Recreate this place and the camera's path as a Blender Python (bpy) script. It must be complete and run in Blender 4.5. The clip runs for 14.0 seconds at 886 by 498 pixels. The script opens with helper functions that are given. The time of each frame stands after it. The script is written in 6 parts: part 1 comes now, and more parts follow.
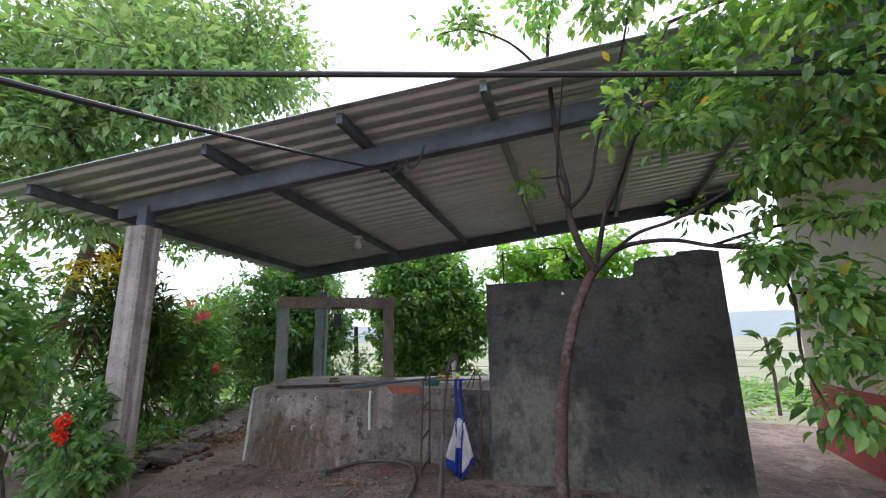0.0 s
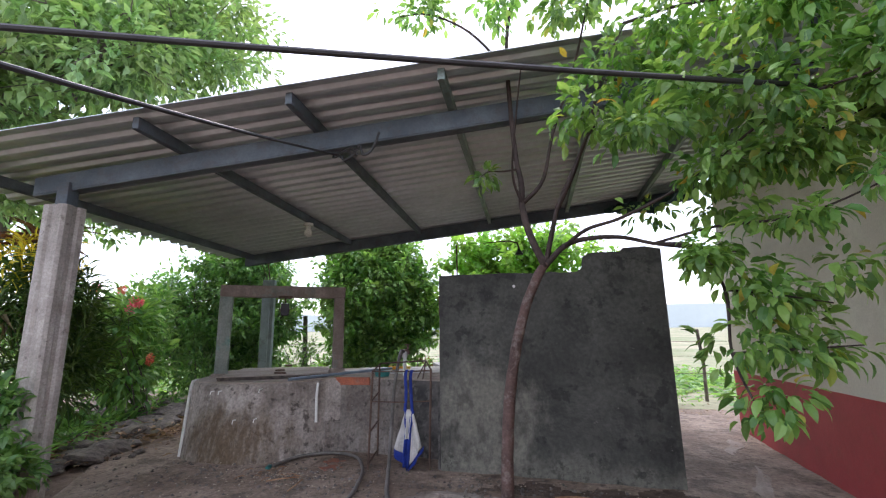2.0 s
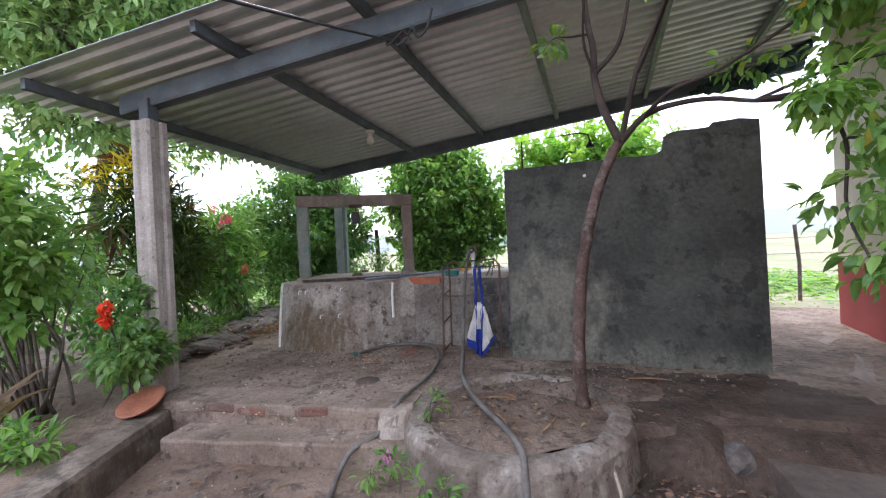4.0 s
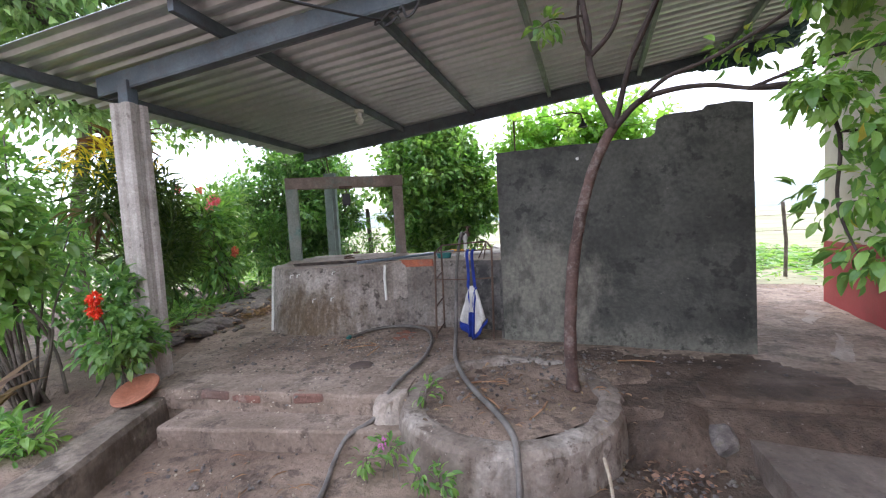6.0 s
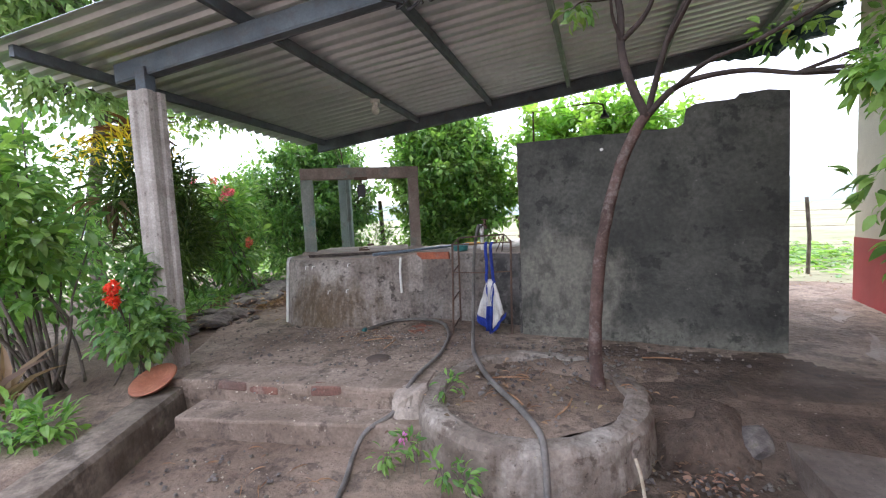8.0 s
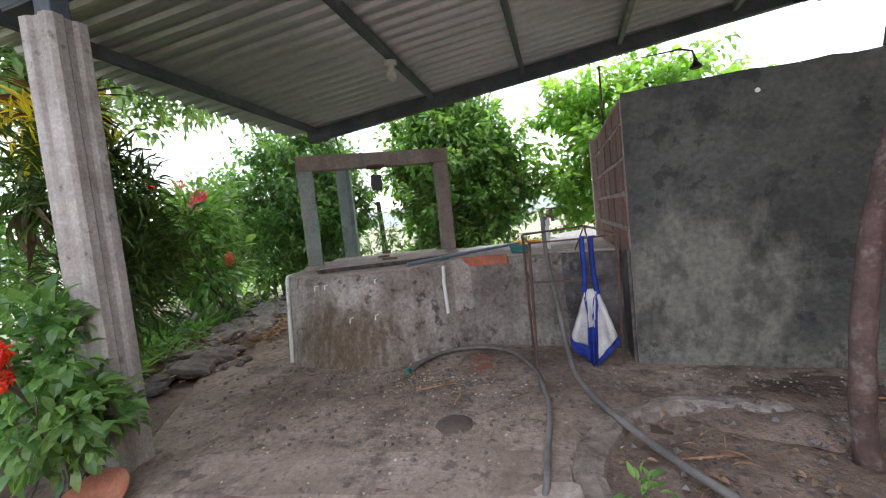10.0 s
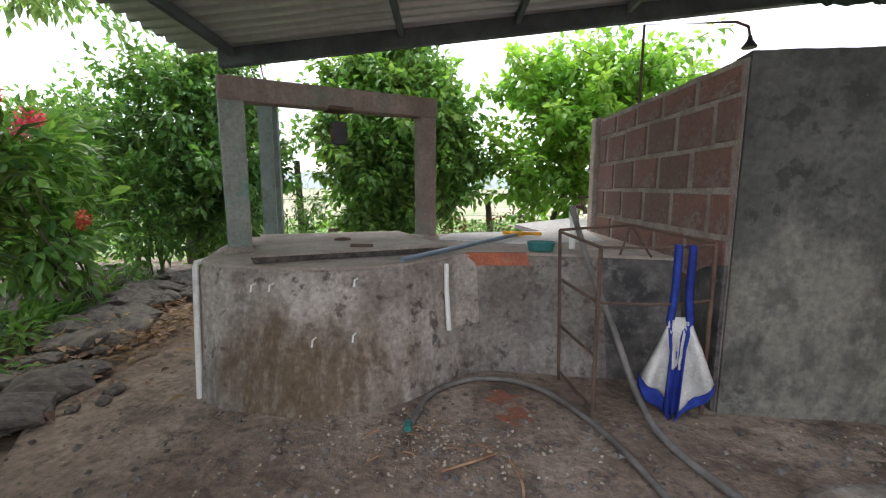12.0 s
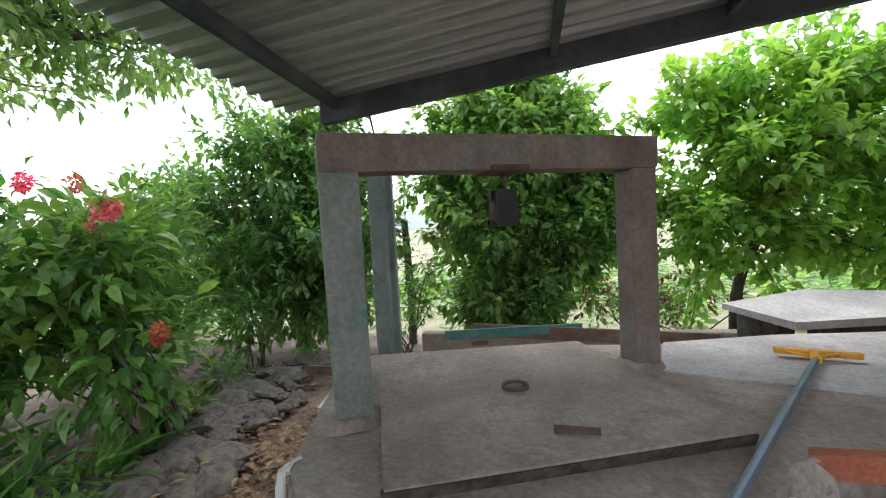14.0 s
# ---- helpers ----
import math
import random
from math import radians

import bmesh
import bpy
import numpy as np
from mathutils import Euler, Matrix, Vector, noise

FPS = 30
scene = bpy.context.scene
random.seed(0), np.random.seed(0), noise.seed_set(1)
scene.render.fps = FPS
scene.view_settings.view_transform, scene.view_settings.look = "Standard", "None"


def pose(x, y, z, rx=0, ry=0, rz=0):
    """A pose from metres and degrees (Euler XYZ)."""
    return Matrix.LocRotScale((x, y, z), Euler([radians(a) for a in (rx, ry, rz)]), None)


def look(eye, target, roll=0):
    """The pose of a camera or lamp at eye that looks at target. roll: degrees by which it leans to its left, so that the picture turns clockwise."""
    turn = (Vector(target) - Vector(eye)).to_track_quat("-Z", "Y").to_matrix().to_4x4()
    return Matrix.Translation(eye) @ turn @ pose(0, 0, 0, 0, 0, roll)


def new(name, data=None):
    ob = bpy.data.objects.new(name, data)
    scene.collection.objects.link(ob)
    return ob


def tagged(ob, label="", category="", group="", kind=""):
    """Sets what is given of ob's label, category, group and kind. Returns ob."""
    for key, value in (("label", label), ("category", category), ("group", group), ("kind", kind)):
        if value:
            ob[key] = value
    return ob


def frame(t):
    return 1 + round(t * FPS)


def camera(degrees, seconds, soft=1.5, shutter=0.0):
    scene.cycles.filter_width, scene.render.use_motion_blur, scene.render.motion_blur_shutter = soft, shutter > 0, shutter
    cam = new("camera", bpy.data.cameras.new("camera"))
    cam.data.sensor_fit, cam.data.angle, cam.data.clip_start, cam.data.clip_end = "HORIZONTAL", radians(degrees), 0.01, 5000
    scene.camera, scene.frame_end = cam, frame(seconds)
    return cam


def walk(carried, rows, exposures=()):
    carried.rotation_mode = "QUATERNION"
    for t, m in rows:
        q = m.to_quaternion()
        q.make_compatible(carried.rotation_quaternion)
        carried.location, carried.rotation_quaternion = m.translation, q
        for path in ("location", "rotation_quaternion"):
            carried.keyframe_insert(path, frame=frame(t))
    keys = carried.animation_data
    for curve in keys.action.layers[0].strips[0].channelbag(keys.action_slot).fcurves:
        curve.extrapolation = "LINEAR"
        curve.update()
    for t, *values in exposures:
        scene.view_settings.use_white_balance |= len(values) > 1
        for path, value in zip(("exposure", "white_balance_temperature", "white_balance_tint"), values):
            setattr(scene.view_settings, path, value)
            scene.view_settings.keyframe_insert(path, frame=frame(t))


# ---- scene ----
cam = camera(92.4, 14.0, soft=1.2)
PATH = [
    (0, (0.314, 0.558, 1.311), (-0.434, 2.365, 1.729), -1.0),
    (0.5, (0.264, 0.59, 1.343), (-0.345, 2.451, 1.747), -0.9),
    (1, (0.3, 0.611, 1.379), (-0.229, 2.501, 1.767), -1.4),
    (1.5, (0.358, 0.609, 1.36), (-0.095, 2.51, 1.783), -0.8),
    (2, (0.312, 0.606, 1.33), (-0.241, 2.493, 1.698), -0.7),
    (2.5, (0.305, 0.62, 1.315), (-0.472, 2.439, 1.607), -2.2),
    (3, (0.303, 0.621, 1.313), (-0.474, 2.427, 1.676), -2.2),
    (3.5, (0.31, 0.667, 1.166), (-0.529, 2.475, 1.336), -2.5),
    (3.7, (0.285, 0.673, 1.117), (-0.577, 2.476, 1.191), -2.4),
    (5.8, (0.277, 0.697, 1.221), (-0.553, 2.511, 1.081), -3.0),
    (6, (0.275, 0.691, 1.214), (-0.553, 2.507, 1.09), -3.2),
    (6.5, (0.272, 0.661, 1.227), (-0.567, 2.474, 1.128), -3.6),
    (7, (0.292, 0.692, 1.22), (-0.558, 2.499, 1.115), -4.4),
    (7.5, (0.276, 0.693, 1.205), (-0.594, 2.492, 1.114), -3.4),
    (8, (0.16, 0.722, 1.199), (-0.706, 2.518, 1.048), -2.7),
    (8.2, (0.079, 0.792, 1.19), (-0.79, 2.589, 1.062), -3.5),
    (10.3, (-1.2, 1.768, 1.149), (-1.92, 3.628, 1.003), -7.3),
    (10.5, (-1.315, 1.881, 1.16), (-1.925, 3.779, 1.006), -6.8),
    (11, (-1.665, 1.998, 1.157), (-1.952, 3.974, 1.042), -3.9),
    (11.5, (-1.893, 2.191, 1.176), (-2.089, 4.172, 0.976), -2.0),
    (12, (-2.123, 2.439, 1.212), (-2.407, 4.398, 0.924), 0.1),
    (12.5, (-2.391, 2.643, 1.243), (-2.792, 4.575, 0.917), -0.7),
    (13, (-2.597, 2.966, 1.225), (-3.028, 4.893, 0.906), -1.0),
    (13.2, (-2.641, 3.168, 1.244), (-3.248, 5.052, 0.956), 0.6),
    (13.5, (-2.771, 3.404, 1.396), (-3.44, 5.276, 1.176), 0.7),
    (13.7, (-2.84, 3.51, 1.456), (-3.491, 5.395, 1.319), -0.8),
    (14, (-2.957, 3.648, 1.539), (-3.646, 5.522, 1.432), -3.2),
]
walk(cam, [(t, look(eye, target, roll)) for t, eye, target, roll in PATH],
     [(0, 1.15, 6200, 18.5), (1.5, 1.35, 6250, 19.5), (3, 1.38, 6250, 20.5), (3.7, 1.63, 6300, 19), (6.5, 1.88, 6300, 18), (8.2, 1.85, 6350, 18), (11, 1.65, 6550, 16), (12.5, 1.60, 6700, 14), (14, 1.55, 6500, 14)])

# ---- light ----
world = bpy.data.worlds.new("overcast")
scene.world = world
world.use_nodes = True
wn, wl = world.node_tree.nodes, world.node_tree.links
wn.clear()
sky = wn.new("ShaderNodeTexSky")
sky.sky_type = "NISHITA"
sky.sun_disc = False
sky.sun_elevation, sky.sun_rotation = radians(58), radians(-30)
sky_strength = wn.new("ShaderNodeBackground")
sky_strength.inputs["Strength"].default_value = 0.07
wl.new(sky.outputs[0], sky_strength.inputs["Color"])
cloud = wn.new("ShaderNodeBackground")
wtc = wn.new("ShaderNodeTexCoord")
wnz = wn.new("ShaderNodeTexNoise")
wnz.inputs["Scale"].default_value, wnz.inputs["Detail"].default_value = 1.6, 4
wramp = wn.new("ShaderNodeValToRGB")
wramp.color_ramp.elements[0].position, wramp.color_ramp.elements[1].position = 0.3, 0.7
wramp.color_ramp.elements[0].color = (0.76, 0.80, 0.86, 1)
wramp.color_ramp.elements[1].color = (0.97, 0.98, 1.0, 1)
wl.new(wtc.outputs["Generated"], wnz.inputs["Vector"])
wl.new(wnz.outputs["Fac"], wramp.inputs["Fac"])
wl.new(wramp.outputs["Color"], cloud.inputs["Color"])
cloud.inputs["Strength"].default_value = 0.8
wadd = wn.new("ShaderNodeAddShader")
wout = wn.new("ShaderNodeOutputWorld")
wl.new(sky_strength.outputs[0], wadd.inputs[0])
wl.new(cloud.outputs[0], wadd.inputs[1])
wl.new(wadd.outputs[0], wout.inputs["Surface"])
sun = new("sun", bpy.data.lights.new("sun", "SUN"))
sun.data.energy, sun.data.angle, sun.data.color = 1.0, radians(25), (1.0, 0.96, 0.9)
sun.matrix_world = look((-12, 20, 38), (0, 4, 0))


# ---- materials ----
def mat(name, a, b, scale=2.0, fine=40.0, rough=0.85, bump=0.3, spots=None, spot_scale=3.0, spot_amount=0.5,
        streak=None, streak_amount=0.5, metal=0.0, fine_mix=0.35, low=0.38, high=0.62, spec=0.4, dist=0.01,
        bloom=None, bloom_top=1.0, bloom_spots=None, per_object=0.0, specks=(), stain=None):
    """A weathered surface: two tones by a broad noise, fine grain, optional spots and upright streaks of other tones."""
    m = bpy.data.materials.new(name)
    m.use_nodes = True
    n, l = m.node_tree.nodes, m.node_tree.links
    p = n["Principled BSDF"]
    p.inputs["Metallic"].default_value = metal
    p.inputs["Specular IOR Level"].default_value = spec
    tc = n.new("ShaderNodeTexCoord")

    def noise_at(s, detail=6, squash=None, rough_=0.6):
        t = n.new("ShaderNodeTexNoise")
        t.inputs["Scale"].default_value, t.inputs["Detail"].default_value, t.inputs["Roughness"].default_value = s, detail, rough_
        if squash:
            mp = n.new("ShaderNodeMapping")
            mp.inputs["Scale"].default_value = squash
            l.new(tc.outputs["Object"], mp.inputs["Vector"])
            l.new(mp.outputs[0], t.inputs["Vector"])
        else:
            l.new(tc.outputs["Object"], t.inputs["Vector"])
        return t.outputs["Fac"]

    def ramp(src, lo, hi):
        r = n.new("ShaderNodeMapRange")
        r.inputs["From Min"].default_value, r.inputs["From Max"].default_value = lo, hi
        l.new(src, r.inputs["Value"])
        return r.outputs[0]

    def mix(f, x, y):
        q = n.new("ShaderNodeMix")
        q.data_type = "RGBA"
        for sock, v in ((q.inputs["Factor"], f), (q.inputs["A"], x), (q.inputs["B"], y)):
            if isinstance(v, tuple):
                sock.default_value = (*v, 1)
            elif isinstance(v, float):
                sock.default_value = v
            else:
                l.new(v, sock)
        return q.outputs["Result"]

    def times(src, k):
        q = n.new("ShaderNodeMath")
        q.operation = "MULTIPLY"
        l.new(src, q.inputs[0])
        q.inputs[1].default_value = k
        return q.outputs[0]

    col = mix(ramp(noise_at(scale), low, high), a, b)
    if spots:
        col = mix(times(ramp(noise_at(spot_scale, 8, rough_=0.7), 0.52, 0.62), spot_amount), col, spots)
    if streak:
        col = mix(times(ramp(noise_at(1.0, 6, (14, 14, 0.9)), 0.45, 0.68), streak_amount), col, streak)
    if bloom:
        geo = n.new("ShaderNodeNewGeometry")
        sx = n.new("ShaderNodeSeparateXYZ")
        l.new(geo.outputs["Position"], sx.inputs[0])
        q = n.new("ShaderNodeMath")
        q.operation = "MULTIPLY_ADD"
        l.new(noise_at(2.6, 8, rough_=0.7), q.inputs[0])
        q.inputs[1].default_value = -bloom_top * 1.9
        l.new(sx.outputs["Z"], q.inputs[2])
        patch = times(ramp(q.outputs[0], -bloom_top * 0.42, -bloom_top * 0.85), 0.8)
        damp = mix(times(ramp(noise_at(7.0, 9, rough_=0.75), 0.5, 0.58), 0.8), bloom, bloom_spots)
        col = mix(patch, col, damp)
    for speck, speck_scale, lo_, hi_, speck_amount in specks:
        col = mix(times(ramp(noise_at(speck_scale, 5, rough_=0.65), lo_, hi_), speck_amount), col, speck)
    if stain:
        # a run of damp: (centre, half sizes, tone, drip tone, drip grain), its outline broken by noise
        place, half, tone, drip, grain_ = stain
        mp = n.new("ShaderNodeMapping")
        mp.inputs["Location"].default_value = tuple(-c_ / h_ for c_, h_ in zip(place, half))
        mp.inputs["Scale"].default_value = tuple(1 / h_ for h_ in half)
        g0 = n.new("ShaderNodeNewGeometry")
        l.new(g0.outputs["Position"], mp.inputs["Vector"])
        ln = n.new("ShaderNodeVectorMath")
        ln.operation = "LENGTH"
        l.new(mp.outputs[0], ln.inputs[0])
        q = n.new("ShaderNodeMath")
        q.operation = "MULTIPLY_ADD"
        l.new(noise_at(3.0, 8, (1.6, 1.6, 0.7), 0.7), q.inputs[0])
        q.inputs[1].default_value = -2.4
        l.new(ln.outputs["Value"], q.inputs[2])
        inside = ramp(q.outputs[0], 0.05, -0.55)
        drips = ramp(noise_at(1.0, 7, grain_, 0.68), 0.48, 0.62)
        col = mix(times(inside, 0.85), col, mix(times(drips, 0.75), tone, drip))
    if per_object:
        info = n.new("ShaderNodeObjectInfo")
        col = mix(times(info.outputs["Random"], per_object), col, (0.13, 0.085, 0.07))
    grain = noise_at(fine, 8)
    g = n.new("ShaderNodeMix")
    g.data_type, g.blend_type = "RGBA", "MULTIPLY"
    g.inputs["Factor"].default_value = fine_mix
    l.new(col, g.inputs["A"])
    gr = n.new("ShaderNodeValToRGB")
    gr.color_ramp.elements[0].position, gr.color_ramp.elements[1].position = 0.37, 0.64
    gr.color_ramp.elements[0].color, gr.color_ramp.elements[1].color = (0.35, 0.35, 0.35, 1), (1.2, 1.2, 1.2, 1)
    l.new(grain, gr.inputs["Fac"])
    gm = n.new("ShaderNodeMix")
    gm.data_type, gm.blend_type = "RGBA", "MULTIPLY"
    gm.inputs["Factor"].default_value = 0.6
    gr2 = n.new("ShaderNodeValToRGB")
    gr2.color_ramp.elements[0].position, gr2.color_ramp.elements[1].position = 0.36, 0.62
    gr2.color_ramp.elements[0].color, gr2.color_ramp.elements[1].color = (0.55, 0.54, 0.52, 1), (1.12, 1.12, 1.12, 1)
    mid_grain = noise_at(fine * 0.28, 6, rough_=0.7)
    l.new(mid_grain, gr2.inputs["Fac"])
    l.new(gr.outputs["Color"], gm.inputs["A"])
    l.new(gr2.outputs["Color"], gm.inputs["B"])
    l.new(gm.outputs["Result"], g.inputs["B"])
    l.new(g.outputs["Result"], p.inputs["Base Color"])
    rr = n.new("ShaderNodeMapRange")
    rr.inputs["To Min"].default_value, rr.inputs["To Max"].default_value = max(rough - 0.12, 0.05), min(rough + 0.1, 1)
    l.new(grain, rr.inputs["Value"])
    l.new(rr.outputs[0], p.inputs["Roughness"])
    bp = n.new("ShaderNodeBump")
    bp.inputs["Strength"].default_value, bp.inputs["Distance"].default_value = bump, dist
    hsum = n.new("ShaderNodeMath")
    hsum.operation = "MULTIPLY_ADD"
    l.new(mid_grain, hsum.inputs[0])
    hsum.inputs[1].default_value = 1.8
    l.new(grain, hsum.inputs[2])
    l.new(hsum.outputs[0], bp.inputs["Height"])
    l.new(bp.outputs[0], p.inputs["Normal"])
    return m


def leaf_mat(name, dark, light, through_=0.4, gloss=0.5, spots=None):
    """Leaves: each its own tone between dark and light, letting part of the light through."""
    m = bpy.data.materials.new(name)
    m.use_nodes = True
    n, l = m.node_tree.nodes, m.node_tree.links
    p, out = n["Principled BSDF"], n["Material Output"]
    geo = n.new("ShaderNodeNewGeometry")
    r = n.new("ShaderNodeValToRGB")
    r.color_ramp.elements[0].color, r.color_ramp.elements[1].color = (*dark, 1), (*light, 1)
    if spots:
        e = r.color_ramp.elements.new(0.965)
        e.color = (*light, 1)
        r.color_ramp.elements[2].color = (*spots, 1)
    l.new(geo.outputs["Random Per Island"], r.inputs["Fac"])
    tc = n.new("ShaderNodeTexCoord")
    nz = n.new("ShaderNodeTexNoise")
    nz.inputs["Scale"].default_value = 1.7
    l.new(tc.outputs["Object"], nz.inputs["Vector"])
    g = n.new("ShaderNodeMix")
    g.data_type, g.blend_type = "RGBA", "MULTIPLY"
    g.inputs["Factor"].default_value = 0.6
    l.new(r.outputs["Color"], g.inputs["A"])
    l.new(nz.outputs["Color"], g.inputs["B"])
    gg = n.new("ShaderNodeMix")
    gg.data_type, gg.blend_type = "RGBA", "ADD"
    gg.inputs["Factor"].default_value = 0.4
    l.new(g.outputs["Result"], gg.inputs["A"])
    l.new(r.outputs["Color"], gg.inputs["B"])
    l.new(gg.outputs["Result"], p.inputs["Base Color"])
    p.inputs["Roughness"].default_value = gloss
    p.inputs["Specular IOR Level"].default_value = 0.45
    tr = n.new("ShaderNodeBsdfTranslucent")
    br = n.new("ShaderNodeMix")
    br.data_type, br.blend_type = "RGBA", "MULTIPLY"
    br.inputs["Factor"].default_value = 1.0
    br.inputs["B"].default_value = (1.4, 1.5, 0.75, 1)
    l.new(gg.outputs["Result"], br.inputs["A"])
    l.new(br.outputs["Result"], tr.inputs["Color"])
    mx = n.new("ShaderNodeMixShader")
    mx.inputs["Fac"].default_value = through_
    l.new(p.outputs[0], mx.inputs[1])
    l.new(tr.outputs[0], mx.inputs[2])
    l.new(mx.outputs[0], out.inputs["Surface"])
    return m


def plain(name, col, rough=0.5, metal=0.0):
    return mat(name, tuple(c * 0.85 for c in col), tuple(min(c * 1.1, 1) for c in col), 6, 90, rough, 0.12, metal=metal, fine_mix=0.25, dist=0.003)


EARTH = mat("packed_earth", (0.168, 0.116, 0.085), (0.3, 0.226, 0.174), 1.3, 26, 0.95, 0.9, spots=(0.08, 0.06, 0.048), spot_scale=3.4, spot_amount=0.65, dist=0.02, specks=[((0.09, 0.065, 0.05), 9, 0.56, 0.64, 0.7), ((0.5, 0.44, 0.38), 42, 0.66, 0.72, 0.8), ((0.06, 0.045, 0.036), 26, 0.62, 0.68, 0.7)])
DAMP_EARTH = mat("damp_dark_earth", (0.068, 0.047, 0.035), (0.155, 0.112, 0.084), 2.4, 24, 0.9, 1.0, spots=(0.04, 0.031, 0.026), spot_scale=5, spot_amount=0.6, dist=0.025, specks=[((0.09, 0.065, 0.05), 9, 0.56, 0.64, 0.7), ((0.5, 0.44, 0.38), 42, 0.66, 0.72, 0.8), ((0.06, 0.045, 0.036), 26, 0.62, 0.68, 0.7)])
PATIO = mat("worn_screed_with_soil", (0.2, 0.144, 0.108), (0.4, 0.318, 0.252), 1.1, 22, 0.85, 1.0, spots=(0.1, 0.074, 0.058), spot_scale=2.6, spot_amount=0.7, dist=0.016, fine_mix=0.5, specks=[((0.09, 0.065, 0.05), 9, 0.56, 0.64, 0.7), ((0.5, 0.44, 0.38), 42, 0.66, 0.72, 0.8), ((0.06, 0.045, 0.036), 26, 0.62, 0.68, 0.7)])
FIELD = mat("field_soil_and_growth", (0.2, 0.22, 0.11), (0.36, 0.32, 0.22), 0.12, 3, 0.95, 0.5, spots=(0.15, 0.22, 0.09), spot_scale=0.4, spot_amount=0.8, dist=0.05)
STEP = mat("step_concrete", (0.2, 0.15, 0.115), (0.36, 0.285, 0.23), 2.2, 45, 0.9, 0.5, spots=(0.1, 0.076, 0.06), spot_scale=4, spot_amount=0.6, specks=[((0.09, 0.065, 0.05), 9, 0.56, 0.64, 0.7), ((0.5, 0.44, 0.38), 42, 0.66, 0.72, 0.8), ((0.06, 0.045, 0.036), 26, 0.62, 0.68, 0.7)])
BRICKRED = mat("clay_brick", (0.235, 0.115, 0.085), (0.15, 0.085, 0.068), 5, 60, 0.92, 0.5, spots=(0.3, 0.24, 0.2), spot_scale=9, spot_amount=0.5, per_object=0.7)
PATCHRED = mat("exposed_red_brick", (0.45, 0.14, 0.07), (0.32, 0.11, 0.07), 5, 60, 0.9, 0.4, spots=(0.25, 0.18, 0.14), spot_scale=7, spot_amount=0.5)
FLOORRED = mat("worn_dusty_red_brick", (0.33, 0.12, 0.07), (0.2, 0.11, 0.08), 9, 50, 0.92, 0.6, spots=(0.2, 0.16, 0.13), spot_scale=7, spot_amount=0.8)
MORTAR = mat("mortar", (0.21, 0.17, 0.145), (0.34, 0.29, 0.25), 6, 60, 0.95, 0.6)
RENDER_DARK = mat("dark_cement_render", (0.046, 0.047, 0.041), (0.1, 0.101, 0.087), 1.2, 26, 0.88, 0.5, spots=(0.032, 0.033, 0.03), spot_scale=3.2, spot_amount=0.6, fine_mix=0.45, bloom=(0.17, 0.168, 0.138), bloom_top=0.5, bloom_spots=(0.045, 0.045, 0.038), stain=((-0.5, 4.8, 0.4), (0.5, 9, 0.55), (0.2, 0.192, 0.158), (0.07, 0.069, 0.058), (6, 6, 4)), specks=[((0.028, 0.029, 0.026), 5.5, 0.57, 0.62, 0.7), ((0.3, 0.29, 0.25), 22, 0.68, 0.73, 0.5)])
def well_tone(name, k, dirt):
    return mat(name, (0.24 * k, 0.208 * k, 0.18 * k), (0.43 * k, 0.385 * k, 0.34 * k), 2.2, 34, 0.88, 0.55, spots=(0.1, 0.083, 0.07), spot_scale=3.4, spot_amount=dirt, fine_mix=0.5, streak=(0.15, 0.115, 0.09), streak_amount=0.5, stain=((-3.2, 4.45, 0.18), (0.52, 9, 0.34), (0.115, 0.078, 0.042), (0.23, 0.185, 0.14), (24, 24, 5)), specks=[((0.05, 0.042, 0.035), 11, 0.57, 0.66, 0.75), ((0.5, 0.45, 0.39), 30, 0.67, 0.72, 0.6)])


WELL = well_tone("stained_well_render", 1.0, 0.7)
WELL_DARK = well_tone("darker_stained_render", 0.62, 0.9)
SLAB = mat("weathered_cement_slab", (0.29, 0.235, 0.195), (0.43, 0.37, 0.315), 2.4, 50, 0.85, 0.35, spots=(0.16, 0.13, 0.11), spot_scale=5, spot_amount=0.45)
SLABPALE = mat("pale_cement_slab", (0.4, 0.39, 0.37), (0.55, 0.54, 0.52), 2.4, 50, 0.8, 0.35, spots=(0.25, 0.23, 0.21), spot_scale=5, spot_amount=0.4)
COLUMN = mat("cast_concrete_column", (0.34, 0.31, 0.28), (0.5, 0.465, 0.425), 3.0, 60, 0.85, 0.4, spots=(0.24, 0.21, 0.185), spot_scale=5, spot_amount=0.5, streak=(0.22, 0.195, 0.17), streak_amount=0.6, specks=[((0.12, 0.1, 0.085), 16, 0.62, 0.68, 0.6)])
FRAME_C = mat("well_frame_concrete", (0.2, 0.155, 0.127), (0.31, 0.252, 0.21), 3.0, 50, 0.88, 0.35, spots=(0.17, 0.33, 0.3), spot_scale=2.2, spot_amount=0.35, streak=(0.16, 0.13, 0.11), streak_amount=0.4)
FRAME_P = mat("faded_green_painted_concrete", (0.2, 0.245, 0.21), (0.3, 0.335, 0.295), 3.0, 50, 0.85, 0.35, spots=(0.12, 0.28, 0.245), spot_scale=2.0, spot_amount=0.85, streak=(0.2, 0.17, 0.14), streak_amount=0.35)
SHEET = mat("zinc_sheet", (0.46, 0.5, 0.52), (0.57, 0.61, 0.63), 1.0, 18, 0.4, 0.06, metal=0.6, fine_mix=0.15)
